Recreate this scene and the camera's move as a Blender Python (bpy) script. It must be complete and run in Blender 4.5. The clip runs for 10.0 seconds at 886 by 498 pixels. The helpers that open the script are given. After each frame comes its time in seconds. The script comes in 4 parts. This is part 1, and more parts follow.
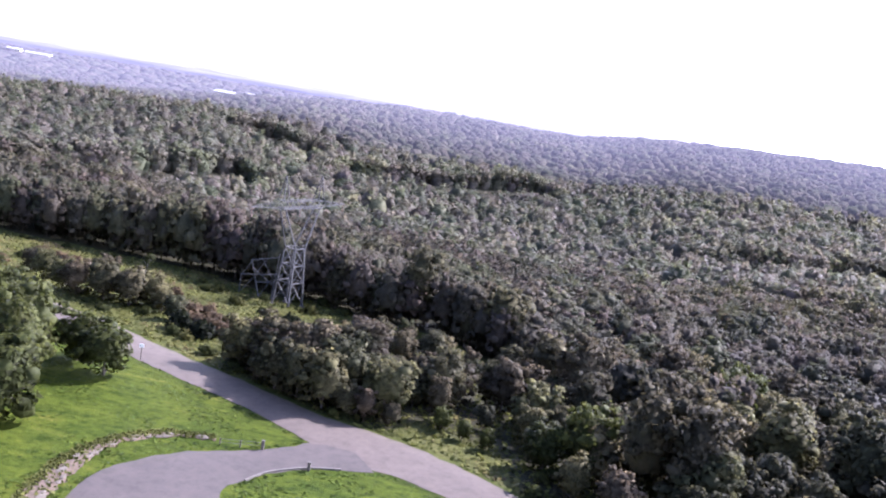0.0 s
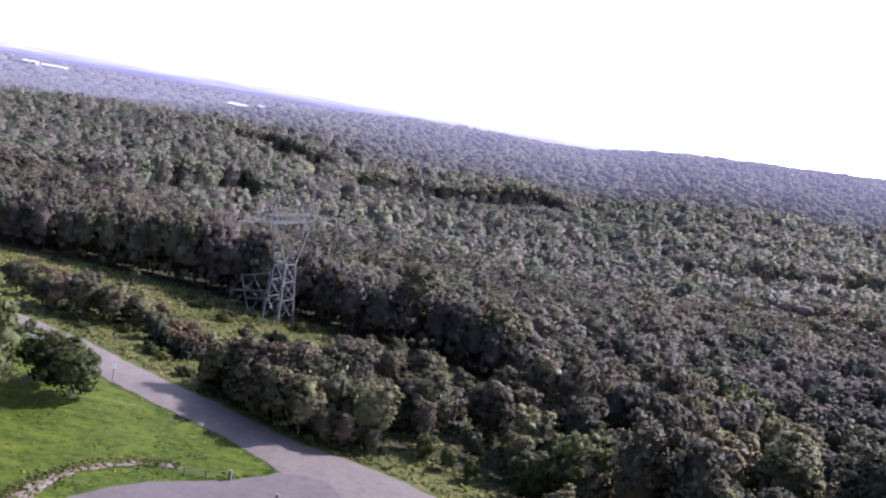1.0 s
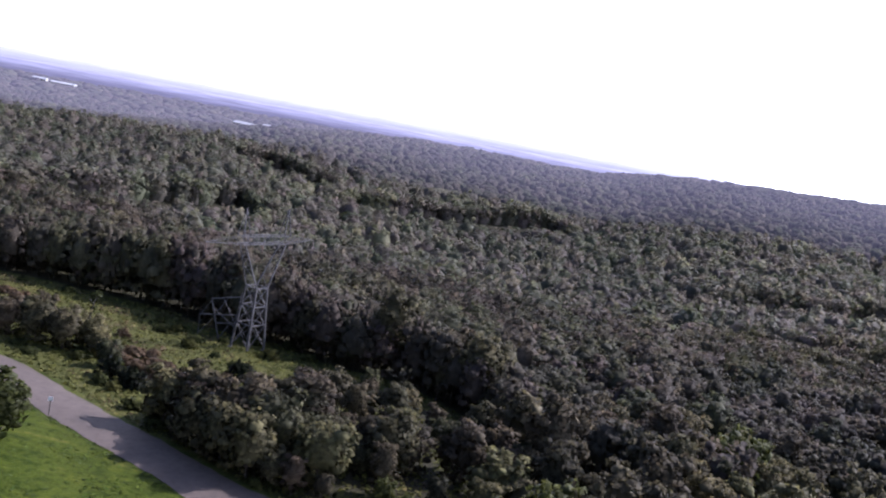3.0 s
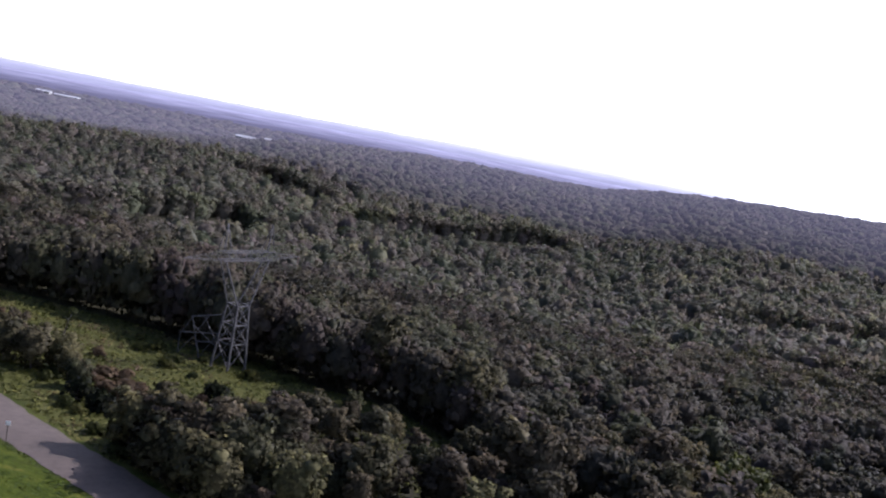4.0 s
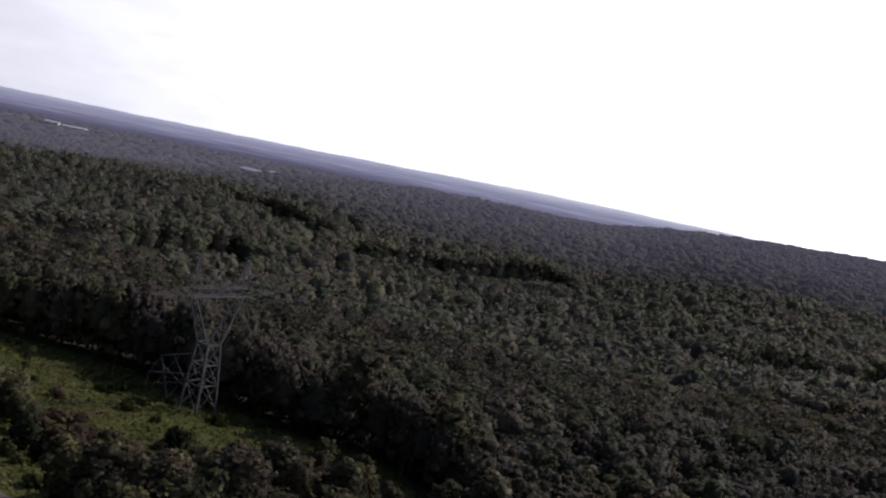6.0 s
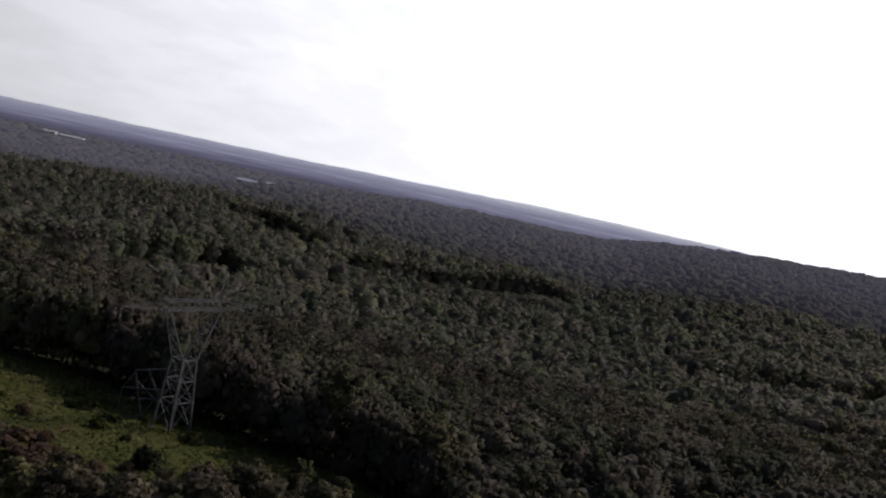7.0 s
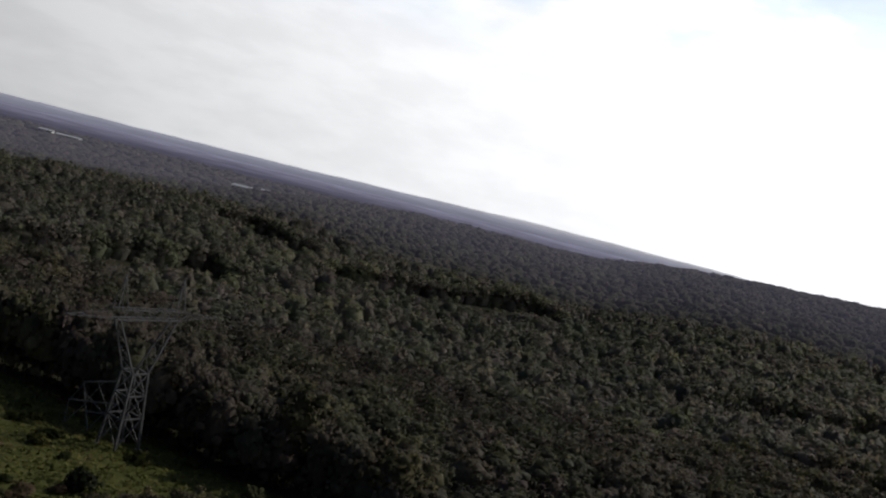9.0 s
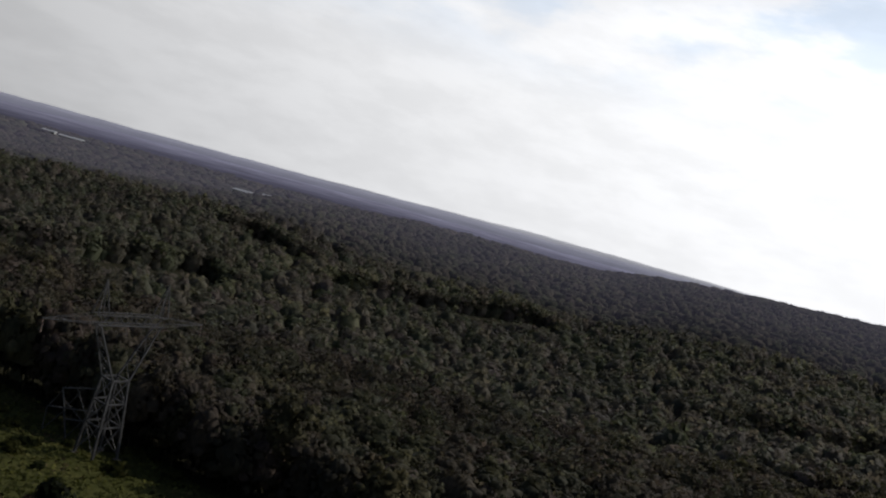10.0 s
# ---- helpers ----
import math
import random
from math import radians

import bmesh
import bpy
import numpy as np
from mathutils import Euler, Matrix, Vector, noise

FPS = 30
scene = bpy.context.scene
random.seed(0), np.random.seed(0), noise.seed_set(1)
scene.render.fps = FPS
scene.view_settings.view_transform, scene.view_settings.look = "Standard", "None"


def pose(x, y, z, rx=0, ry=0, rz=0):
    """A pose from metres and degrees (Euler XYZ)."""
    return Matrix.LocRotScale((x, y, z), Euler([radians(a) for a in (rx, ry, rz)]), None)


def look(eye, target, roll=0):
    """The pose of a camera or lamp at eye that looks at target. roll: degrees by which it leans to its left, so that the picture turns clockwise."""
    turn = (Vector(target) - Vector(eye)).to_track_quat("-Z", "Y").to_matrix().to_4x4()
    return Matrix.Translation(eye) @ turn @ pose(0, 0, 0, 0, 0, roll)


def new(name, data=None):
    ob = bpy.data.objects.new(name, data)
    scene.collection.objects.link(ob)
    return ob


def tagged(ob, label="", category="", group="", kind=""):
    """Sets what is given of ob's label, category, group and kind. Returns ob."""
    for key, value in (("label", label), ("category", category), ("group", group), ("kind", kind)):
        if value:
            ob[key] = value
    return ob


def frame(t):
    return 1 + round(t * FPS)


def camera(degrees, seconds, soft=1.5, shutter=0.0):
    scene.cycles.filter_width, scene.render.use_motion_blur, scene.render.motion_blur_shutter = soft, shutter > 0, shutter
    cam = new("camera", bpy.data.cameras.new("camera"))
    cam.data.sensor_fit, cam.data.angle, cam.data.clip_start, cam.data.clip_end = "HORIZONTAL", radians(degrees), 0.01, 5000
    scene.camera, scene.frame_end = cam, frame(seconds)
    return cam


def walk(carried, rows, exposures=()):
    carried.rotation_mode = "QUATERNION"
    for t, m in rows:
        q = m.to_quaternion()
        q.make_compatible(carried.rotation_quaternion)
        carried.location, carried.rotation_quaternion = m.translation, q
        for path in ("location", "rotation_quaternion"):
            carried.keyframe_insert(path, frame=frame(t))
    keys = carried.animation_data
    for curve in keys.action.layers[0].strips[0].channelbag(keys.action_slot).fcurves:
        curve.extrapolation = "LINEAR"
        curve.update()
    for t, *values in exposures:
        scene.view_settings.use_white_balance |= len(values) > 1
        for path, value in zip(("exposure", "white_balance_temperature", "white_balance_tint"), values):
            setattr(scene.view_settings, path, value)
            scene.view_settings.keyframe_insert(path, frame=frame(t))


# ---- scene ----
cam = camera(55.0, 10.0, 2.1)
EXPO = [(0, 1.82, 5380, 31), (0.5, 1.54, 5380, 31), (1, 1.46, 5380, 31), (2, 1.29, 5380, 31), (2.5, 0.99, 5400, 30), (4, 0.26, 5550, 27), (5, -0.32, 5650, 24), (7, -1.09, 6050, 16), (9.5, -1.36, 6200, 12), (10, -1.46, 6200, 12)]
PATH = [
    (0, (-4.648, 1.777, 47.197), (-4.866, 3.735, 46.85), 10.0),
    (0.5, (-2.605, 5.845, 47.113), (-2.851, 7.803, 46.791), 9.9),
    (1, (-1.795, 7.792, 47.542), (-2.049, 9.749, 47.219), 10.1),
    (1.5, (-1.123, 9.501, 47.472), (-1.379, 11.458, 47.145), 10.3),
    (2, (0.557, 13.45, 47.622), (0.289, 15.41, 47.329), 10.4),
    (2.5, (1.177, 15.396, 47.718), (0.902, 17.356, 47.436), 10.6),
    (4, (3.553, 22.946, 48.056), (3.26, 24.909, 47.811), 11.1),
    (4.5, (4.186, 26.022, 48.169), (3.876, 27.986, 47.951), 11.3),
    (5, (5.009, 28.192, 47.994), (4.683, 30.154, 47.79), 11.5),
    (5.5, (5.411, 29.776, 48.15), (5.087, 31.741, 47.966), 11.5),
    (7, (6.944, 37.553, 48.465), (6.619, 39.522, 48.326), 12.1),
    (7.5, (7.436, 39.657, 48.327), (7.11, 41.626, 48.208), 12.5),
    (8, (8.102, 42.09, 48.633), (7.774, 44.059, 48.516), 13.0),
    (8.5, (8.662, 44.347, 48.837), (8.337, 46.317, 48.72), 13.4),
    (9, (8.75, 46.632, 49.035), (8.428, 48.603, 48.929), 14.2),
    (9.5, (8.5, 48.225, 49.185), (8.173, 50.195, 49.08), 14.6),
    (10, (9.314, 50.662, 49.297), (8.985, 52.632, 49.21), 15.3),
]
walk(cam, [(t, look(eye, target, roll)) for t, eye, target, roll in PATH], EXPO)

# ---- sky and sun ----
SUN_AZ, SUN_EL = radians(44), radians(41)      # azimuth from north (+y) towards east (+x)
world = bpy.data.worlds.new("sky")
scene.world = world
world.use_nodes = True
wt = world.node_tree
for n in list(wt.nodes):
    wt.nodes.remove(n)


def wnode(kind, **values):
    n = wt.nodes.new(kind)
    for key, value in values.items():
        n.inputs[key].default_value = value
    return n


def wlink(a, b):
    wt.links.new(a, b)


def wmath(how, a, b):
    n = wt.nodes.new("ShaderNodeMath")
    n.operation = how
    for socket, value in zip(n.inputs, (a, b)):
        if isinstance(value, (int, float)):
            socket.default_value = value
        else:
            wlink(value, socket)
    return n.outputs[0]


def wspan(value, lo, hi, to_lo, to_hi):
    n = wt.nodes.new("ShaderNodeMapRange")
    n.interpolation_type = "SMOOTHSTEP"
    wlink(value, n.inputs[0])
    for k, v in zip((1, 2, 3, 4), (lo, hi, to_lo, to_hi)):
        n.inputs[k].default_value = v
    return n.outputs[0]


def wmix(fac, a, b):
    n = wt.nodes.new("ShaderNodeMix")
    n.data_type = "RGBA"
    for socket, value in ((n.inputs[0], fac), (n.inputs[6], a), (n.inputs[7], b)):
        if isinstance(value, tuple):
            socket.default_value = (*value, 1)
        else:
            wlink(value, socket)
    return n.outputs[2]


to_sun = Vector((math.sin(SUN_AZ) * math.cos(SUN_EL), math.cos(SUN_AZ) * math.cos(SUN_EL), math.sin(SUN_EL)))
w_out = wnode("ShaderNodeOutputWorld")
w_sky = wt.nodes.new("ShaderNodeTexSky")
w_sky.sky_type, w_sky.sun_disc = "NISHITA", False
w_sky.sun_elevation, w_sky.sun_rotation = SUN_EL, SUN_AZ
w_sky.air_density, w_sky.dust_density = 1.0, 1.5
w_coord = wt.nodes.new("ShaderNodeTexCoord")
w_dir = w_coord.outputs["Generated"]
w_parts = wt.nodes.new("ShaderNodeSeparateXYZ")
wlink(w_dir, w_parts.inputs[0])
w_dot = wt.nodes.new("ShaderNodeVectorMath")
w_dot.operation = "DOT_PRODUCT"
w_dot.inputs[1].default_value = to_sun
wlink(w_dir, w_dot.inputs[0])
# white summer haze, brighter round the sun, with soft heaps of cloud
w_glow = wmath("MAXIMUM", wmath("ADD", wmath("MULTIPLY", w_dot.outputs["Value"], 2.5), 1.1), 0.13)
w_map = wt.nodes.new("ShaderNodeMapping")
w_map.inputs["Scale"].default_value = (1.0, 1.0, 3.0)
wlink(w_dir, w_map.inputs["Vector"])
w_heap = wnode("ShaderNodeTexNoise", Scale=5.0, Detail=10.0, Roughness=0.55)
wlink(w_map.outputs[0], w_heap.inputs["Vector"])
w_open = wmath("MULTIPLY", wspan(w_heap.outputs["Fac"], 0.44, 0.60, 1.0, 0.0), wspan(w_parts.outputs["Z"], 0.14, 0.30, 0.0, 1.0))
w_haze = wmix(w_open, (1.0, 0.99, 0.955), (0.74, 0.82, 0.90))
w_fine = wnode("ShaderNodeTexNoise", Scale=9.0, Detail=8.0, Roughness=0.6)
wlink(w_map.outputs[0], w_fine.inputs["Vector"])
w_lump = wspan(w_fine.outputs["Fac"], 0.35, 0.65, 0.95, 1.04)
w_bg_haze = wnode("ShaderNodeBackground")
wlink(w_haze, w_bg_haze.inputs["Color"])
wlink(wmath("MULTIPLY", w_glow, w_lump), w_bg_haze.inputs["Strength"])
w_bg_sky = wnode("ShaderNodeBackground", Strength=0.115)
wlink(w_sky.outputs[0], w_bg_sky.inputs["Color"])
w_mix = wt.nodes.new("ShaderNodeMixShader")
wlink(wspan(w_parts.outputs["Z"], 0.22, 0.55, 0.0, 1.0), w_mix.inputs[0])
wlink(w_bg_haze.outputs[0], w_mix.inputs[1])
wlink(w_bg_sky.outputs[0], w_mix.inputs[2])
wlink(w_mix.outputs[0], w_out.inputs["Surface"])

sun_data = bpy.data.lights.new("sun", "SUN")
sun_data.energy, sun_data.angle, sun_data.color = 4.6, radians(0.6), (1.0, 0.94, 0.83)
sun = new("sun", sun_data)
sun.matrix_world = look(to_sun * 300, (0, 0, 0))


# ---- materials ----
def material(name):
    m = bpy.data.materials.new(name)
    m.use_nodes = True
    nt = m.node_tree
    bsdf = nt.nodes["Principled BSDF"]
    return m, nt, bsdf


def add(nt, kind, **values):
    n = nt.nodes.new(kind)
    for key, value in values.items():
        n.inputs[key].default_value = value
    return n


def ramp(nt, fac, stops):
    n = nt.nodes.new("ShaderNodeValToRGB")
    while len(n.color_ramp.elements) < len(stops):
        n.color_ramp.elements.new(0.5)
    for e, (p, c) in zip(n.color_ramp.elements, stops):
        e.position, e.color = p, (*c, 1)
    nt.links.new(fac, n.inputs["Fac"])
    return n.outputs["Color"]


def mixed(nt, fac, a, b, how="MIX"):
    n = nt.nodes.new("ShaderNodeMix")
    n.data_type, n.blend_type = "RGBA", how
    for socket, value in ((n.inputs[0], fac), (n.inputs[6], a), (n.inputs[7], b)):
        if isinstance(value, (int, float)):
            socket.default_value = value
        elif isinstance(value, tuple):
            socket.default_value = (*value, 1)
        else:
            nt.links.new(value, socket)
    return n.outputs[2]


def grain(nt, scale, detail=6.0, rough=0.6):
    pos = nt.nodes.new("ShaderNodeNewGeometry")
    n = add(nt, "ShaderNodeTexNoise", Scale=scale, Detail=detail, Roughness=rough)
    nt.links.new(pos.outputs["Position"], n.inputs["Vector"])
    return n.outputs["Fac"]


def bumped(nt, bsdf, height, strength, distance):
    b = add(nt, "ShaderNodeBump", Strength=strength, Distance=distance)
    nt.links.new(height, b.inputs["Height"])
    nt.links.new(b.outputs["Normal"], bsdf.inputs["Normal"])


def foliage(name, stops, by_object, translucent=0.3, gloss=0.3, spread=0.45, air=None, clump=0.0):
    """Leaves: a colour for each tree, lighter and darker sprays, light that comes through. air: a glow added to far
    leaves in place of kilometres of haze.
    clump: how many leaf clumps a metre roughen a crown's surface."""
    m, nt, bsdf = material(name)
    if by_object:
        tree = nt.nodes.new("ShaderNodeObjectInfo").outputs["Random"]
    else:
        a = nt.nodes.new("ShaderNodeAttribute")
        a.attribute_name = "tint"
        tree = a.outputs["Fac"]
    base = ramp(nt, tree, stops)
    geo = nt.nodes.new("ShaderNodeNewGeometry")
    leaf = ramp(nt, geo.outputs["Random Per Island"], [(0.0, (1 - spread,) * 3), (0.6, (1.0, 1.0, 1.0)), (1.0, (1 + spread, 1 + spread, 1 + spread * 0.7))])
    colour = mixed(nt, 1.0, base, leaf, "MULTIPLY")
    patch = ramp(nt, grain(nt, 0.35, 4.0), [(0.3, (0.72, 0.75, 0.72)), (0.7, (1.25, 1.2, 1.15))])
    colour = mixed(nt, 1.0, colour, patch, "MULTIPLY")
    nt.links.new(colour, bsdf.inputs["Base Color"])
    bsdf.inputs["Roughness"].default_value = 0.55
    bsdf.inputs["Specular IOR Level"].default_value = gloss
    tr = nt.nodes.new("ShaderNodeBsdfTranslucent")
    nt.links.new(mixed(nt, 1.0, colour, (1.15, 1.18, 0.85), "MULTIPLY"), tr.inputs["Color"])
    rounding = nt.nodes.new("ShaderNodeAttribute")
    rounding.attribute_name = "rounding"
    turn = nt.nodes.new("ShaderNodeVectorTransform")
    turn.vector_type, turn.convert_from, turn.convert_to = "NORMAL", "OBJECT", "WORLD"
    nt.links.new(rounding.outputs["Vector"], turn.inputs[0])
    facing = turn.outputs[0]
    if clump:
        place = nt.nodes.new("ShaderNodeNewGeometry")
        lumps = add(nt, "ShaderNodeTexNoise", Scale=clump, Detail=3.0, Roughness=0.6)
        nt.links.new(place.outputs["Position"], lumps.inputs["Vector"])
        centred = nt.nodes.new("ShaderNodeVectorMath")
        centred.operation = "MULTIPLY_ADD"
        nt.links.new(lumps.outputs["Color"], centred.inputs[0])
        centred.inputs[1].default_value, centred.inputs[2].default_value = (1.3, 1.3, 1.3), (-0.65, -0.65, -0.65)
        total = nt.nodes.new("ShaderNodeVectorMath")
        nt.links.new(facing, total.inputs[0])
        nt.links.new(centred.outputs[0], total.inputs[1])
        unit = nt.nodes.new("ShaderNodeVectorMath")
        unit.operation = "NORMALIZE"
        nt.links.new(total.outputs[0], unit.inputs[0])
        facing = unit.outputs[0]
        colour = mixed(nt, 1.0, colour, ramp(nt, lumps.outputs["Fac"], [(0.34, (0.86, 0.86, 0.86)), (0.5, (1.0, 1.0, 1.0)), (0.66, (1.12, 1.12, 1.10))]), "MULTIPLY")
        nt.links.new(colour, bsdf.inputs["Base Color"])
    nt.links.new(facing, bsdf.inputs["Normal"])
    mix = add(nt, "ShaderNodeMixShader", Fac=translucent)
    nt.links.new(bsdf.outputs[0], mix.inputs[1])
    nt.links.new(tr.outputs[0], mix.inputs[2])
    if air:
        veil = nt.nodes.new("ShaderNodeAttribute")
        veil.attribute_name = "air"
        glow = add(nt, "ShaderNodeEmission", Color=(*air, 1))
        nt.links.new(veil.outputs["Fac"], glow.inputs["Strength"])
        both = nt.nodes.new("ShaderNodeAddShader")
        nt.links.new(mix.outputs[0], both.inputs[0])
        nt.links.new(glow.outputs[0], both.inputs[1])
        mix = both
    nt.links.new(mix.outputs[0], nt.nodes["Material Output"].inputs["Surface"])
    return m


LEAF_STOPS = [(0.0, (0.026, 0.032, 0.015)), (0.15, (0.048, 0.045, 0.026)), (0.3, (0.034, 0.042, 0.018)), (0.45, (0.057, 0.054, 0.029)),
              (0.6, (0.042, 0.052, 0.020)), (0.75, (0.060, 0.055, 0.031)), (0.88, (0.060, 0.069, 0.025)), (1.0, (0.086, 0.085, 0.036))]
# Haze put into the leaf colours: far trees paler and bluer than near ones.
HAZED_FAR_STOPS = [(p, (r * 2.00, g * 1.80, b * 2.90)) for p, (r, g, b) in LEAF_STOPS]
# The furthest leaves: colours drawn together as well, to imitate thick haze.
HAZE_STOPS = [(p, tuple(0.3 * m + 0.55 * c for c, m in zip(col, (0.070, 0.070, 0.056)))) for p, col in HAZED_FAR_STOPS]
# Blue raised above the near leaves to stand in for haze over the woods.
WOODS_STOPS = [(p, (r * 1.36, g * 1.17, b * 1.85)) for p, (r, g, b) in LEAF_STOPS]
M_LEAF = foliage("broad_leaves", [(p, (r * 1.34, g * 1.13, b * 1.45)) for p, (r, g, b) in LEAF_STOPS], True, 0.07, 0.03, 0.5, None, 1.6)
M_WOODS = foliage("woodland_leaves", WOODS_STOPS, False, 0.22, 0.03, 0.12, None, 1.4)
M_FAR = foliage("hazed_valley_leaves", HAZED_FAR_STOPS, False, 0.25, 0.03, 0.08, None, 1.0)
M_AIR = foliage("haze_glow_leaves", HAZE_STOPS, False, 0.15, 0.0, 0.14, (0.90, 0.85, 1.16), 0.35)
M_LAWNTREE = foliage("park_tree_leaves", [(0.0, (0.036, 0.043, 0.015)), (1.0, (0.064, 0.070, 0.023))], True, 0.3, 0.06, 0.45, None, 1.6)
M_SHRUB = foliage("shrub_leaves", [(0.0, (0.026, 0.032, 0.012)), (0.6, (0.048, 0.053, 0.018)), (1.0, (0.085, 0.082, 0.026))], True, 0.25, 0.03)
M_RUST = foliage("rusty_shrub_leaves", [(0.0, (0.070, 0.048, 0.032)), (1.0, (0.096, 0.070, 0.044))], True, 0.2, 0.03)
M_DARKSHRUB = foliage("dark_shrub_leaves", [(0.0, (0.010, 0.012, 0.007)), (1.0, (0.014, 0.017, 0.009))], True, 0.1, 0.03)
M_HERB = foliage("meadow_herbs", [(0.0, (0.054, 0.060, 0.018)), (0.5, (0.094, 0.098, 0.028)), (0.8, (0.124, 0.114, 0.044)), (1.0, (0.104, 0.074, 0.050))], False, 0.25, 0.03, 0.3)
M_TUFT = foliage("lawn_grass", [(0.0, (0.034, 0.053, 0.009)), (0.5, (0.046, 0.067, 0.011)), (1.0, (0.066, 0.082, 0.016))], False, 0.2, 0.03)


def bark_material():
    m, nt, bsdf = material("bark")
    nt.links.new(ramp(nt, grain(nt, 3.0), [(0.3, (0.06, 0.048, 0.038)), (0.7, (0.17, 0.145, 0.12))]), bsdf.inputs["Base Color"])
    bsdf.inputs["Roughness"].default_value = 0.9
    bumped(nt, bsdf, grain(nt, 14.0), 0.7, 0.05)
    return m


def deadwood_material():
    m, nt, bsdf = material("dead_wood")
    nt.links.new(ramp(nt, grain(nt, 2.5), [(0.3, (0.20, 0.18, 0.16)), (0.7, (0.36, 0.34, 0.31))]), bsdf.inputs["Base Color"])
    bsdf.inputs["Roughness"].default_value = 0.85
    return m


def ground_material():
    """Mown grass, rough meadow and leaf litter, each where it grows."""
    m, nt, bsdf = material("grass_and_soil")
    zone = nt.nodes.new("ShaderNodeAttribute")
    zone.attribute_name = "zone"
    parts = nt.nodes.new("ShaderNodeSeparateColor")
    nt.links.new(zone.outputs["Color"], parts.inputs[0])
    fine, mid, big = grain(nt, 2.2, 8.0, 0.7), grain(nt, 0.35, 6.0), grain(nt, 0.06, 4.0)
    litter = ramp(nt, mid, [(0.3, (0.024, 0.022, 0.014)), (0.7, (0.042, 0.040, 0.022))])
    drift = nt.nodes.new("ShaderNodeMapping")
    drift.inputs["Scale"].default_value = (0.35, 1.0, 1.0)
    drift.inputs["Rotation"].default_value = (0, 0, 0.5)
    nt.links.new(nt.nodes.new("ShaderNodeNewGeometry").outputs["Position"], drift.inputs["Vector"])
    swath = add(nt, "ShaderNodeTexNoise", Scale=0.55, Detail=6.0, Roughness=0.65)
    nt.links.new(drift.outputs[0], swath.inputs["Vector"])
    lawn = ramp(nt, swath.outputs["Fac"], [(0.28, (0.026, 0.042, 0.006)), (0.44, (0.044, 0.063, 0.008)), (0.58, (0.062, 0.082, 0.010)), (0.74, (0.110, 0.112, 0.022))])
    lawn = mixed(nt, 0.55, lawn, ramp(nt, fine, [(0.3, (0.45, 0.5, 0.4)), (0.7, (1.25, 1.2, 1.1))]), "MULTIPLY")
    tuft = grain(nt, 0.9, 3.0, 0.5)
    lawn = mixed(nt, 0.8, lawn, ramp(nt, tuft, [(0.34, (0.5, 0.58, 0.5)), (0.46, (1.0, 1.0, 1.0)), (0.66, (1.25, 1.15, 1.1))]), "MULTIPLY")
    lawn = mixed(nt, 0.5, lawn, ramp(nt, big, [(0.35, (0.7, 0.8, 0.7)), (0.65, (1.2, 1.1, 1.2))]), "MULTIPLY")
    rough = ramp(nt, mid, [(0.25, (0.040, 0.044, 0.013)), (0.5, (0.074, 0.078, 0.022)), (0.66, (0.100, 0.096, 0.032)), (0.8, (0.104, 0.080, 0.048))])
    rough = mixed(nt, 0.5, rough, ramp(nt, fine, [(0.3, (0.5, 0.5, 0.5)), (0.7, (1.2, 1.2, 1.2))]), "MULTIPLY")
    colour = mixed(nt, parts.outputs[1], litter, rough)
    colour = mixed(nt, parts.outputs[0], colour, lawn)
    nt.links.new(colour, bsdf.inputs["Base Color"])
    bsdf.inputs["Roughness"].default_value = 0.85
    bsdf.inputs["Specular IOR Level"].default_value = 0.05
    bumped(nt, bsdf, fine, 0.7, 0.2)
    return m


def asphalt_material(name, low, high):
    m, nt, bsdf = material(name)
    fine, mid = grain(nt, 9.0, 8.0, 0.75), grain(nt, 0.22, 5.0)
    base = ramp(nt, mid, [(0.3, low), (0.7, high)])
    base = mixed(nt, 0.5, base, ramp(nt, fine, [(0.3, (0.72, 0.72, 0.72)), (0.7, (1.18, 1.18, 1.18))]), "MULTIPLY")
    worn = grain(nt, 0.9, 7.0, 0.7)
    base = mixed(nt, 0.7, base, ramp(nt, worn, [(0.34, (0.70, 0.69, 0.68)), (0.5, (1.0, 1.0, 1.0)), (0.66, (1.16, 1.14, 1.10))]), "MULTIPLY")
    nt.links.new(base, bsdf.inputs["Base Color"])
    bsdf.inputs["Roughness"].default_value = 0.9
    bumped(nt, bsdf, fine, 0.4, 0.02)
    return m


def plain(name, colour, rough=0.6, metal=0.0, wear=0.25, scale=4.0):
    m, nt, bsdf = material(name)
    dark = tuple(c * (1 - wear) for c in colour)
    light = tuple(min(1, c * (1 + wear * 0.6)) for c in colour)
    nt.links.new(ramp(nt, grain(nt, scale), [(0.3, dark), (0.7, light)]), bsdf.inputs["Base Color"])
    bsdf.inputs["Roughness"].default_value = rough
    bsdf.inputs["Metallic"].default_value = metal
    return m


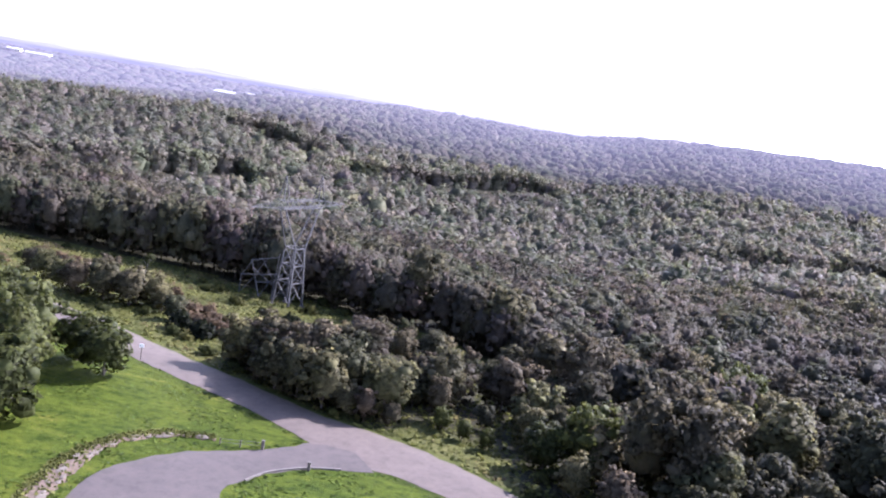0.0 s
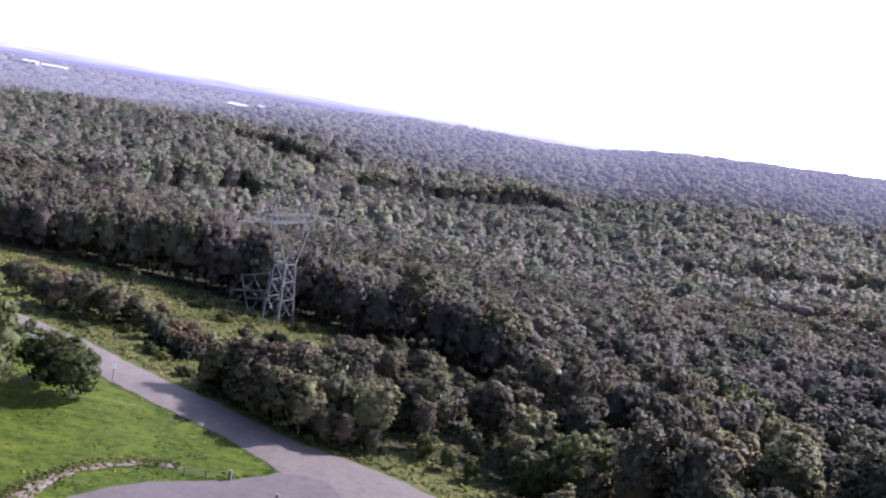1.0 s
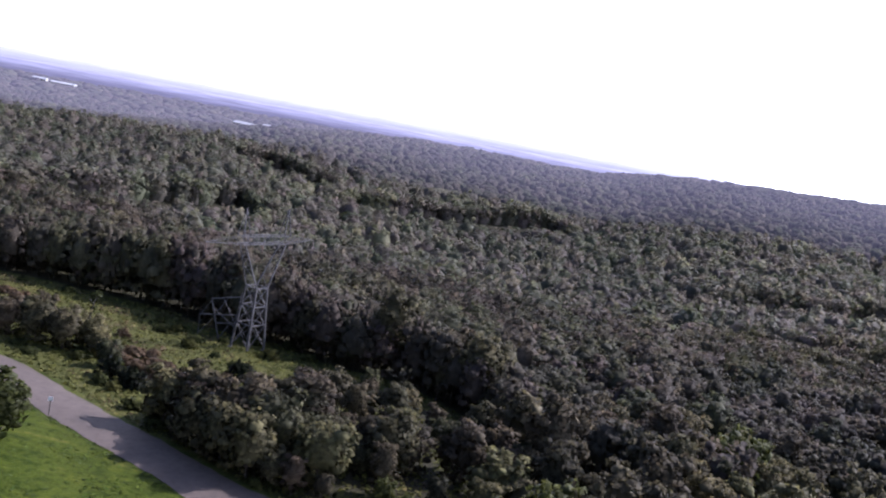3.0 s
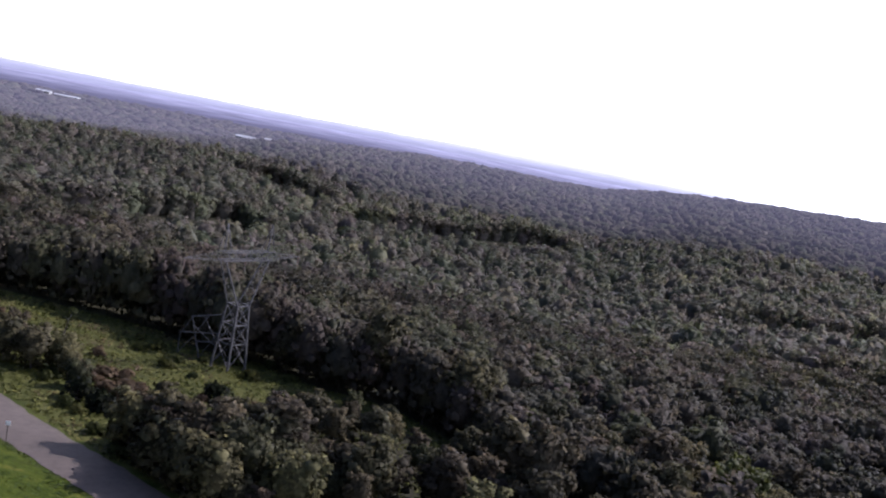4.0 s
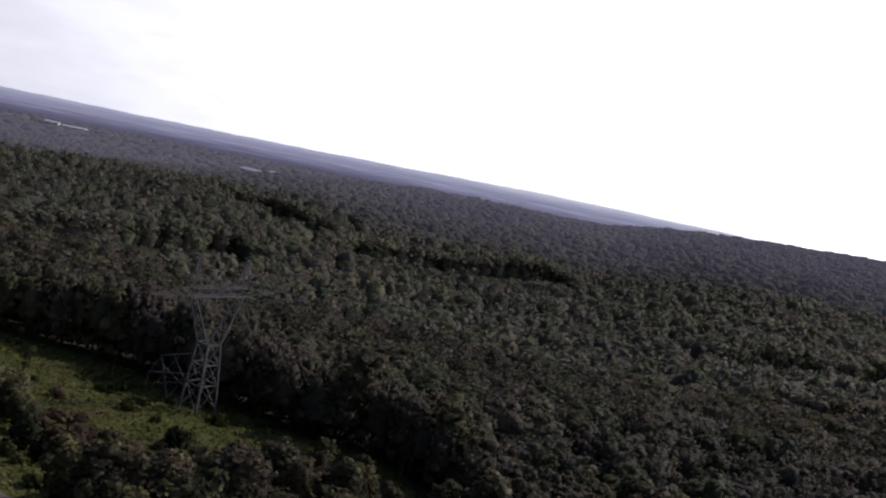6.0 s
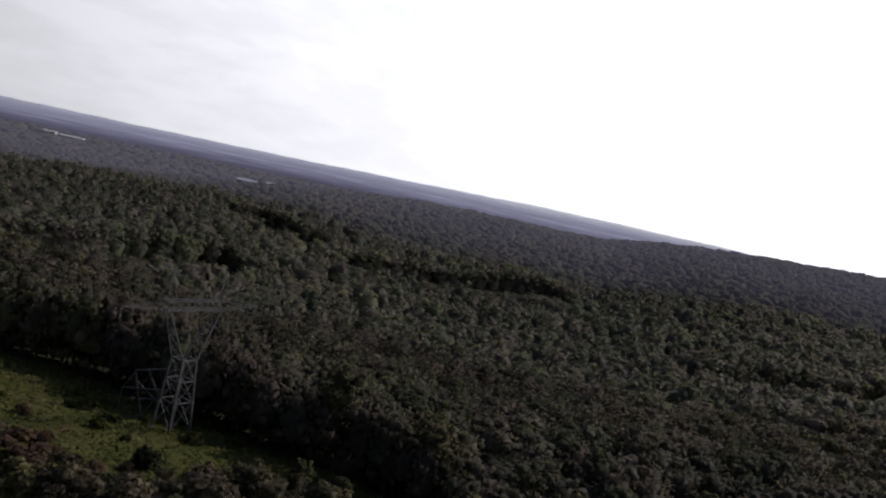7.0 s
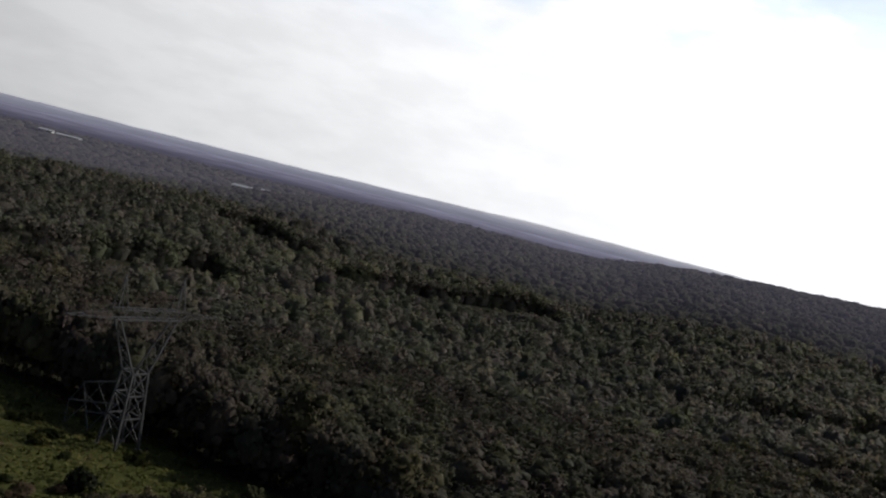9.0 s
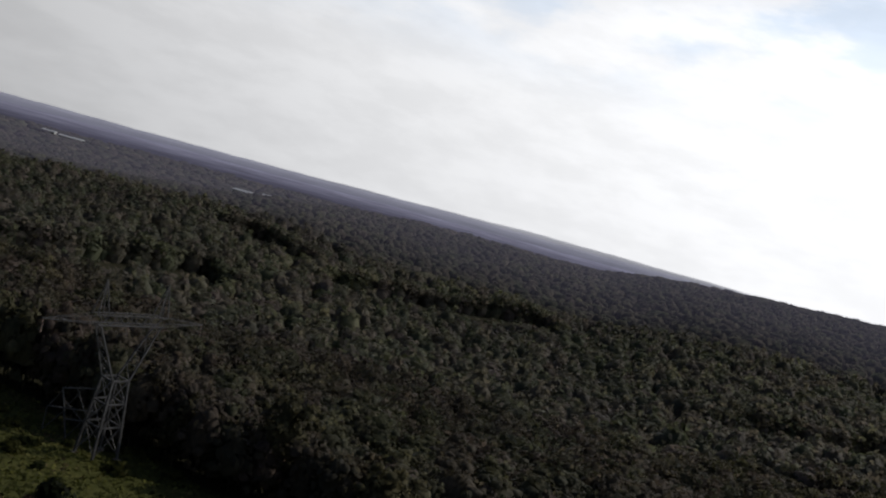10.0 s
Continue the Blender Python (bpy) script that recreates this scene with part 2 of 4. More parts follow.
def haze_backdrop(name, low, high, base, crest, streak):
    """Far land with kilometres of haze painted in as its own glow: paler with height, which is distance here, in long
    uneven streaks.
    """
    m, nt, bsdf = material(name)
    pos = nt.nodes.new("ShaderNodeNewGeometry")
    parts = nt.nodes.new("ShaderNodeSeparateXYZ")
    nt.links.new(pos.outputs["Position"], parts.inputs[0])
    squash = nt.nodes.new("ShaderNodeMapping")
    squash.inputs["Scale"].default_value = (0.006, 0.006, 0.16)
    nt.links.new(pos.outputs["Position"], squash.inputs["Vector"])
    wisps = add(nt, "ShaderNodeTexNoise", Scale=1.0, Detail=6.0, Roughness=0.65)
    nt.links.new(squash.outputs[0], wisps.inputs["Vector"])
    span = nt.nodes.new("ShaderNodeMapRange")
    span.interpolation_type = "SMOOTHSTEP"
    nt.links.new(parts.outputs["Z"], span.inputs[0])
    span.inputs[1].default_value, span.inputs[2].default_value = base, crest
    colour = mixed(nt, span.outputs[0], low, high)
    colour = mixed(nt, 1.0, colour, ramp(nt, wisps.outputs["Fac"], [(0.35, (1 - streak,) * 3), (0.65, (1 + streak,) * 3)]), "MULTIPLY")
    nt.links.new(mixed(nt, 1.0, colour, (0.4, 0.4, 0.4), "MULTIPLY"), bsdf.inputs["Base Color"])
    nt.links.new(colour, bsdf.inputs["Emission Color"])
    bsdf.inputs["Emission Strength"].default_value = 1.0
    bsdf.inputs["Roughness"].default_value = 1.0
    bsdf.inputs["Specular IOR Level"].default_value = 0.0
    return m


M_BARK, M_DEAD = bark_material(), deadwood_material()
M_GROUND = ground_material()
M_ROAD = asphalt_material("worn_asphalt", (0.076, 0.058, 0.046), (0.106, 0.081, 0.065))
M_LOT = asphalt_material("grey_asphalt", (0.052, 0.041, 0.036), (0.072, 0.057, 0.049))
M_DIRT = plain("bare_earth", (0.120, 0.084, 0.056), 0.95, 0.0, 0.45, 1.6)
M_STONE = plain("pale_stone", (0.125, 0.102, 0.076), 0.9, 0.0, 0.35, 3.0)
M_KERB = plain("concrete_kerb", (0.135, 0.118, 0.10), 0.9, 0.0, 0.3, 2.0)
M_STEEL = plain("galvanised_steel", (0.088, 0.085, 0.084), 0.7, 0.1, 0.4, 1.5)
M_GLASSY = plain("brown_porcelain", (0.16, 0.10, 0.07), 0.25, 0.0, 0.2, 5.0)
M_POST = plain("weathered_timber", (0.10, 0.085, 0.07), 0.85, 0.0, 0.4, 6.0)
M_WHITE = plain("white_paint", (0.78, 0.78, 0.78), 0.5, 0.0, 0.1, 2.0)
M_WALL = plain("pale_cladding", (0.55, 0.54, 0.52), 0.6, 0.0, 0.12, 0.2)
M_ROOF = plain("grey_metal_roof", (0.46, 0.46, 0.47), 0.5, 0.0, 0.2, 0.3)
M_WINDOW = plain("dark_glass", (0.12, 0.125, 0.13), 0.2, 0.0, 0.2, 0.5)
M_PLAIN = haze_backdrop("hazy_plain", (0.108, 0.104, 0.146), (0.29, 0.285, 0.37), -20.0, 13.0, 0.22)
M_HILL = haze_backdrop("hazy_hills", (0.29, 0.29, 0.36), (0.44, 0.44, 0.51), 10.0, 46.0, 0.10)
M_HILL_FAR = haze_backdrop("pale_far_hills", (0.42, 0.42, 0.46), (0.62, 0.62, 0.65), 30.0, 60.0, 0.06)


# ---- the lie of the land ----
LAND = 0.85
AIR_GLOW = 0.112


def ease(u):
    u = np.clip(u, 0, 1)
    return u * u * (3 - 2 * u)


def ground_z(x, y):
    """A park on a low hill, a wooded valley, and a wooded ridge beyond it to the east."""
    x, y = np.asarray(x, float) / LAND, np.asarray(y, float) / LAND
    z = 5.5 - 39 * ease((y - 95) / 420)
    z = z - 7 * ease((x + 30) / 60) * ease((y - 110) / 60) * (1 - ease((y - 200) / 90))
    z = z + 15 * ease((x - 20) / 150) * ease((y - 280) / 170)
    z = z + 13 * ease((-x - 150) / 170) * ease((y - 230) / 200) * (1 - ease((y - 800) / 600))
    z = z + (46 * ease((x + 800) / 500) + 26 * ease((x + 20) / 560)) * ease((y - 520) / 980) * (1 - 0.7 * ease((y - 1750) / 900))
    z = z + 1.6 * np.sin(x * 0.013 + 1) * np.sin(y * 0.017) * ease((y - 260) / 200)
    return LAND * z


def at_ground(x, y, up=0.0):
    return (x, y, float(ground_z(x, y)) + up)


MAIN_ROAD = [(-150, 150, 7), (-110, 138, 6.5), (-92, 131.0, 6.2), (-78, 125.7, 6.2), (-68, 121.2, 6.5), (-60.3, 116.6, 6.8), (-53.3, 112.9, 7.0), (-46.1, 109.7, 7.2),
             (-38.9, 106.3, 7.0), (-31.7, 102.5, 7.0), (-24.8, 99.3, 8.6), (-18.2, 96.9, 9.8), (-11.3, 94.4, 8.6), (-5.2, 90.9, 7.8), (2, 84.5, 7.6), (10, 74, 7.6), (17, 58, 8), (20, 20, 8), (18, -60, 8)]
LOT_ROAD = [(-21, 95.0, 10), (-27.0, 90.2, 6.0), (-31.5, 86.3, 6.6), (-35.2, 82.2, 9.5), (-36.8, 77.0, 13), (-36.4, 70.5, 13.5), (-33.5, 63, 13), (-26, 55, 12), (-14, 50, 10), (2, 52, 9), (15, 58, 8)]


def smooth_line(points, step):
    """Points along a smooth curve through the given ones, a step apart, with the widths carried along."""
    p = np.array(points, float)
    out = []
    for i in range(len(p) - 1):
        a, b, c, d = p[max(i - 1, 0)], p[i], p[i + 1], p[min(i + 2, len(p) - 1)]
        n = max(2, int(np.hypot(*(c - b)[:2]) / step))
        for k in range(n):
            t = k / n
            out.append(0.5 * (2 * b + (c - a) * t + (2 * a - 5 * b + 4 * c - d) * t ** 2 + (3 * b - a - 3 * c + d) * t ** 3))
    out.append(p[-1])
    return np.array(out)


MAIN_LINE, LOT_LINE = smooth_line(MAIN_ROAD, 1.5), smooth_line(LOT_ROAD, 1.2)


def off_line(x, y, line):
    """How far a place lies outside a road's edge, and on which side."""
    x, y = np.asarray(x, float), np.asarray(y, float)
    best, side = np.full(x.shape, 1e9), np.zeros(x.shape)
    for i in range(len(line) - 1):
        a, b = line[i], line[i + 1]
        dx, dy = b[0] - a[0], b[1] - a[1]
        t = np.clip(((x - a[0]) * dx + (y - a[1]) * dy) / (dx * dx + dy * dy), 0, 1)
        d = np.hypot(x - a[0] - t * dx, y - a[1] - t * dy) - (a[2] + t * (b[2] - a[2])) / 2
        s = np.sign(dx * (y - a[1]) - dy * (x - a[0]))
        near = d < best
        best, side = np.where(near, d, best), np.where(near, s, side)
    return best, side


def meadow(x, y):
    """The cleared strip under the power line: 1 inside, falling to 0 at its edges."""
    x, y = np.asarray(x, float), np.asarray(y, float)
    wob = 1.4 * np.sin(x * 0.21) + 1.0 * np.sin(x * 0.09 + 2)
    far = np.minimum(172.5 - 0.435 * (x + 50) + 1.5 * ease((-57 - x) / 8) + 6.5 * ease((x + 58) / 8), 193) + wob
    width = 13 + 4 * ease((x + 50) / 8) * (1 - ease((x + 12) / 8))
    near = np.where(x > -58, np.minimum(124 + (x + 58) * 0.95, far - wob - width - 3), 124 + (-58 - x) * 0.42) + wob
    near = near + (far - 8.5 - near) * ease((x + 38) / 6)
    inside = np.minimum(np.minimum(far - y, y - near), 32 - x)
    return ease(inside / 3 + 0.5)


def verge_width(x):
    """How far from the road the wood begins: close along most of it, further back at the junction."""
    x = np.asarray(x, float)
    return 1.6 + 7.5 * ease((x + 20) / 4) * (1 - ease((x + 5) / 4)) + 10.0 * ease((-x - 46.5) / 3) * (1 - ease((-x - 88) / 6))


def zone_of(x, y):
    """Lawn and meadow shares of the ground at a place."""
    d, side = off_line(x, y, MAIN_LINE)
    park = ease((-side * d + 1.0) / 1.5) * (np.asarray(y) < 170)
    verge = ease((verge_width(x) + 0.5 - d) / 1.5) * (side > 0) * (np.asarray(x) < 40)
    return park, np.maximum(meadow(x, y), verge)


def mesh_from(name, verts, faces, mat, smooth=False):
    me = bpy.data.meshes.new(name)
    me.from_pydata([tuple(v) for v in verts], [], [tuple(f) for f in faces])
    if mat:
        me.materials.append(mat)
    if smooth:
        me.polygons.foreach_set("use_smooth", [True] * len(me.polygons))
    return me


def fast_mesh(name, verts, quads_or_tris, mat, tint=None, rounding=None, air=None):
    """A mesh from arrays: verts n x 3, faces m x 3 or m x 4; tint and air a number, rounding a direction for each vertex."""
    me = bpy.data.meshes.new(name)
    k = quads_or_tris.shape[1]
    me.vertices.add(len(verts))
    me.vertices.foreach_set("co", np.ascontiguousarray(verts, np.float32).ravel())
    me.loops.add(quads_or_tris.size)
    me.loops.foreach_set("vertex_index", np.ascontiguousarray(quads_or_tris, np.int32).ravel())
    me.polygons.add(len(quads_or_tris))
    me.polygons.foreach_set("loop_start", np.arange(0, quads_or_tris.size, k, dtype=np.int32))
    if tint is not None:
        me.attributes.new("tint", "FLOAT", "POINT").data.foreach_set("value", np.ascontiguousarray(tint, np.float32))
    if air is not None:
        me.attributes.new("air", "FLOAT", "POINT").data.foreach_set("value", np.ascontiguousarray(air, np.float32))
    if rounding is not None:
        me.attributes.new("rounding", "FLOAT_VECTOR", "POINT").data.foreach_set("vector", np.ascontiguousarray(rounding, np.float32).ravel())
    me.materials.append(mat)
    me.update(calc_edges=True)
    return me


def part(name, bm, mat, parent, label=""):
    me = bpy.data.meshes.new(name)
    bm.to_mesh(me)
    bm.free()
    me.materials.append(mat)
    ob = new(name, me)
    ob.parent = parent
    if label:
        ob["label"] = label
    return ob


def meshed(name, me, parent, label=""):
    ob = new(name, me)
    ob.parent = parent
    if label:
        ob["label"] = label
    return ob


def empty(name, place):
    ob = new(name)
    ob.empty_display_size = 0.5
    ob.location = place
    return ob


def beam(bm, a, b, w, w2=None):
    """A square bar from a to b."""
    a, b = Vector(a), Vector(b)
    d = (b - a).normalized()
    side = d.cross(Vector((0, 0, 1)) if abs(d.z) < 0.9 else Vector((1, 0, 0))).normalized()
    up = side.cross(d)
    ring = []
    for p, s in ((a, w), (b, w2 or w)):
        ring.append([bm.verts.new(p + (side * i + up * j) * s / 2) for i, j in ((-1, -1), (1, -1), (1, 1), (-1, 1))])
    for i in range(4):
        bm.faces.new((ring[0][i], ring[0][(i + 1) % 4], ring[1][(i + 1) % 4], ring[1][i]))
    bm.faces.new(ring[0][::-1])
    bm.faces.new(ring[1])


def tube(bm, points, radii, sides=7):
    """A round limb through the points, tapering by the radii."""
    rings = []
    for i, p in enumerate(points):
        p = Vector(p)
        d = (Vector(points[min(i + 1, len(points) - 1)]) - Vector(points[max(i - 1, 0)])).normalized()
        u = d.orthogonal().normalized()
        v = d.cross(u)
        rings.append([bm.verts.new(p + (u * math.cos(k * math.tau / sides) + v * math.sin(k * math.tau / sides)) * radii[i]) for k in range(sides)])
    for r, s in zip(rings, rings[1:]):
        for k in range(sides):
            bm.faces.new((r[k], r[(k + 1) % sides], s[(k + 1) % sides], s[k]))
    bm.faces.new(rings[0][::-1])
    bm.faces.new(rings[-1])


def box(bm, x0, x1, y0, y1, z0, z1):
    m = Matrix.Translation(((x0 + x1) / 2, (y0 + y1) / 2, (z0 + z1) / 2)) @ Matrix.Diagonal((x1 - x0, y1 - y0, z1 - z0, 1))
    bmesh.ops.create_cube(bm, size=1, matrix=m)


# ---- ground: one sheet to the horizon, finer where the camera is near ----
def graded(lo, hi, fine_lo, fine_hi, fine, growth):
    line = list(np.arange(fine_lo, fine_hi + 0.01, fine))
    step = fine
    while line[-1] < hi:
        step *= growth
        line.append(line[-1] + step)
    step = fine
    while line[0] > lo:
        step *= growth
        line.insert(0, line[0] - step)
    return np.array(line)


def build_ground():
    xs, ys = graded(-4800, 4800, -130, 50, 1.5, 1.12), graded(-4800, 4800, 40, 200, 1.5, 1.10)
    gx, gy = np.meshgrid(xs, ys)
    gz = ground_z(gx, gy)
    lawn, rough = zone_of(gx.ravel(), gy.ravel())
    w, h = len(xs), len(ys)
    i = np.arange(w * h).reshape(h, w)
    quads = np.stack([i[:-1, :-1], i[:-1, 1:], i[1:, 1:], i[1:, :-1]], -1).reshape(-1, 4)
    me = fast_mesh("ground", np.stack([gx, gy, gz], -1).reshape(-1, 3), quads, M_GROUND)
    me.polygons.foreach_set("use_smooth", [True] * len(me.polygons))
    zone = me.attributes.new("zone", "FLOAT_COLOR", "POINT")
    zone.data.foreach_set("color", np.stack([lawn, rough, 0 * lawn, 0 * lawn + 1], -1).astype(np.float32).ravel())
    return tagged(new("ground", me), "bright mown lawn, rough meadow and dark forest floor", "ground", kind="structure")


build_ground()


def strip(name, line, mat, up, label, category, wob=0.25, kind="structure"):
    """A band of paving along a line, with ragged edges, thick enough to stand in the ground."""
    rng = random.Random(len(line))
    verts, faces, across = [], [], 6
    for i, (x, y, w) in enumerate(line):
        a, b = line[max(i - 1, 0)], line[min(i + 1, len(line) - 1)]
        n = Vector((-(b[1] - a[1]), b[0] - a[0])).normalized()
        for k in range(across + 1):
            s = (k / across - 0.5) * w
            if k in (0, across):
                s += rng.uniform(-wob, wob)
            px, py = x + n.x * s, y + n.y * s
            crown = 0.08 * (1 - (2 * k / across - 1) ** 2)
            verts.append((px, py, float(ground_z(px, py)) + (up + crown if 0 < k < across else up - 0.03)))
    for i in range(len(line) - 1):
        for k in range(across):
            a = i * (across + 1) + k
            faces.append((a, a + across + 1, a + across + 2, a + 1))
    ob = new(name, mesh_from(name, verts, faces, mat, True))
    return tagged(ob, label, category, kind=kind)


strip("road", MAIN_LINE, M_ROAD, 0.07, "worn pale grey asphalt park road with ragged edges", "road")
strip("parking_road", LOT_LINE, M_LOT, 0.045, "grey asphalt parking loop branching off the road", "road")


# ---- trees ----
def leaf_cloud(rng, lobes, count, size, up=0.05, ruffle=0.22, ball=0.5, whole=0.62, flat=0.12, crest=0.5):
    """Leaf sprays over the shells of many small clumps (centre, radii): verts, quads and the way each spray faces."""
    lobes = np.array(lobes)
    weight = lobes[:, 3] * lobes[:, 4]
    lob = lobes[rng.choice(len(lobes), count, p=weight / weight.sum())]
    d = rng.normal(size=(count, 3))
    d /= np.linalg.norm(d, axis=1, keepdims=True)
    d[:, 2] = np.where(rng.random(count) < crest, np.abs(d[:, 2]), d[:, 2])
    depth = 1.06 - 0.5 * rng.random(count) ** 2.0
    c = lob[:, :3] + d * depth[:, None] * np.stack([lob[:, 3], lob[:, 3], lob[:, 4]], -1)
    n = d * 0.7 + rng.normal(size=(count, 3)) * 0.42 + np.array([0, 0, flat])
    n /= np.linalg.norm(n, axis=1, keepdims=True)
    out = c - (lobes[:, :3].mean(0) - np.array([0, 0, 1.0]))
    out /= np.linalg.norm(out, axis=1, keepdims=True)
    soft = d * ball + out * whole + n * ruffle + np.array([0, 0, up])
    soft /= np.linalg.norm(soft, axis=1, keepdims=True)
    u = np.cross(n, rng.normal(size=(count, 3)))
    u /= np.linalg.norm(u, axis=1, keepdims=True)
    v = np.cross(n, u)
    s = size * (0.5 + rng.random(count))[:, None]
    long = s * (0.85 + 0.5 * rng.random((count, 1)))
    droop = -0.25 * s * np.array([0, 0, 1.0])
    verts = np.stack([c - u * long + droop, c - v * s * 0.72, c + u * long + droop, c + v * s * 0.72], 1).reshape(-1, 3)
    quads = np.arange(count * 4).reshape(-1, 4)
    return verts, quads, np.repeat(soft, 4, axis=0)


def crown_boughs(rng, height, spread, base, boughs):
    """The main masses of an uneven crown: some reach out or up past the rest, some are missing."""
    mid, tall = base + (height - base) * 0.5, (height - base) * 0.5
    out = [(0, 0, mid * 0.94, spread * 0.86, tall * 1.25)]
    side = [rng.uniform(0.72, 1.12) for _ in range(5)]
    for k in range(boughs):
        a = k * 2.4 + rng.uniform(-0.6, 0.6)
        lift = -0.85 + 1.75 * (k + rng.uniform(0.2, 0.8)) / boughs
        ring = math.sqrt(max(0.0, 1 - min(1.0, abs(lift)) ** 2.4))
        w = a / math.tau * 5 % 5
        swell = side[int(w)] + (side[(int(w) + 1) % 5] - side[int(w)]) * (w % 1)
        r = spread * 0.74 * ring * swell * rng.uniform(0.7, 1.05)
        q = spread * rng.uniform(0.20, 0.38)
        out.append((math.cos(a) * r, math.sin(a) * r, mid + tall * lift * rng.uniform(0.72, 1.05), q, q * rng.uniform(0.55, 0.85)))
    return out


def twig_clumps(rng, boughs, twigs):
    """Small clumps that crowd the upper and outer sides of each bough."""
    x, y, z, q, h = boughs[0]
    out = [(x, y, z, q * 0.72, h * 0.72)]
    for x, y, z, q, h in boughs[1:]:
        for _ in range(twigs):
            a, e = rng.uniform(0, math.tau), rng.uniform(-0.35, 1.4)
            f = rng.uniform(0.55, 1.05)
            r = q * rng.uniform(0.36, 0.68)
            out.append((x + math.cos(a) * math.cos(e) * q * f, y + math.sin(a) * math.cos(e) * q * f, z + math.sin(e) * h * f, r, r * rng.uniform(0.45, 0.8)))
    return out


def lobe_masses(rng, lobes, size, angles, up):
    """The dense inside of each clump of a crown: rings of six round its centre, under the outer sprays."""
    verts, soft, quads = [], [], []
    heart = Vector([sum(l[i] for l in lobes) / len(lobes) for i in range(3)]) - Vector((0, 0, 1))
    for x, y, z, q, h in lobes:
        start = len(verts)
        for e in angles:
            for k in range(6):
                a, b = k * math.tau / 6 + rng.uniform(-0.25, 0.25), e + rng.uniform(-0.12, 0.12)
                d = Vector((math.cos(a) * math.cos(b), math.sin(a) * math.cos(b), math.sin(b)))
                f = size * rng.uniform(0.84, 1.12)
                verts.append((x + d.x * q * f, y + d.y * q * f, z + d.z * h * f))
                soft.append(tuple((d * 0.5 + (Vector(verts[-1]) - heart).normalized() * 0.45 + Vector((0, 0, 0.15 + up))).normalized()))
        n = len(angles)
        quads += [(start + r * 6 + k, start + r * 6 + (k + 1) % 6, start + r * 6 + 6 + (k + 1) % 6, start + r * 6 + 6 + k) for r in range(n - 1) for k in range(6)]
        e = start + (n - 1) * 6
        quads += [(e, e + 1, e + 2, e + 3), (e, e + 3, e + 4, e + 5)]
    return np.array(verts), np.array(quads), np.array(soft)


LOW_ROUND = (-0.4, 0.4, 1.15)


def with_masses(v, q, r, rng, lobes, size, angles, up):
    lv, lq, lr = lobe_masses(rng, lobes, size, angles, up)
    return np.concatenate([v, lv]), np.concatenate([q, lq + len(v)]), np.concatenate([r, lr])


def make_trunk(rng, height, base, spread, girth):
    bm = bmesh.new()
    lean = (rng.uniform(-0.4, 0.4), rng.uniform(-0.4, 0.4))
    spine = [(lean[0] * t, lean[1] * t, -0.3 + (height * 0.8 + 0.3) * t) for t in (0, 0.04, 0.25, 0.5, 0.75, 1.0)]
    tube(bm, spine, [girth * 1.5, girth * 1.1, girth * 0.9, girth * 0.7, girth * 0.42, girth * 0.12])
    for k in range(6):
        a, z = k * 2.4 + rng.uniform(0, 1), base * 0.8 + (height - base) * 0.11 * k
        r = spread * rng.uniform(0.5, 0.75)
        tube(bm, [(lean[0] * 0.4, lean[1] * 0.4, z), (math.cos(a) * r * 0.5, math.sin(a) * r * 0.5, z + r * 0.35), (math.cos(a) * r, math.sin(a) * r, z + r * 0.55)],
             [girth * 0.45, girth * 0.28, girth * 0.06], 5)
    me = bpy.data.meshes.new("trunk")
    bm.to_mesh(me)
    bm.free()
    me.materials.append(M_BARK)
    return me


def tree_kind(seed, height, spread, base, boughs, leaves, size, girth):
    rng, nrng = random.Random(seed), np.random.default_rng(seed)
    masses = crown_boughs(rng, height, spread, base, boughs)
    v, q, r = leaf_cloud(nrng, twig_clumps(rng, masses, 3), int(leaves * 1.2), size, 0.0)
    v, q, r = with_masses(v, q, r, random.Random(seed + 500), masses, 0.60, LOW_ROUND, -0.1)
    return v, q, r, make_trunk(rng, height, base, spread, girth)


KINDS = [tree_kind(11, 10.5, 4.7, 0.8, 15, 1450, 0.28, 0.20), tree_kind(12, 9.5, 5.0, 0.5, 17, 1500, 0.29, 0.18), tree_kind(13, 12.2, 4.1, 0.8, 14, 1350, 0.27, 0.20),
         tree_kind(14, 8.5, 4.2, 0.3, 12, 1250, 0.27, 0.16), tree_kind(15, 10.0, 5.6, 0.6, 19, 1650, 0.30, 0.22), tree_kind(16, 13.0, 4.8, 0.9, 17, 1500, 0.29, 0.24)]
CROWN_MESH = {}


def place_tree(name, kind, x, y, scale, turn, mat, label, category, group=""):
    v, q, r, trunk_mesh = KINDS[kind]
    if (kind, mat.name) not in CROWN_MESH:
        CROWN_MESH[kind, mat.name] = fast_mesh("crown", v, q, mat, None, r)
    t = empty(name, at_ground(x, y))
    t.rotation_euler = (0, 0, turn)
    t.scale = scale if isinstance(scale, tuple) else (scale, scale, scale)
    meshed("trunk", trunk_mesh, t)
    meshed("crown", CROWN_MESH[kind, mat.name], t)
    return tagged(t, label, category, group)


def wooded(x, y):
    """Where forest trees stand."""
    d, side = off_line(x, y, MAIN_LINE)
    ok = (side > 0) & (d > verge_width(x) + 1.2) & (meadow(x, y) < 0.3)
    return ok & ~gap(x, y)


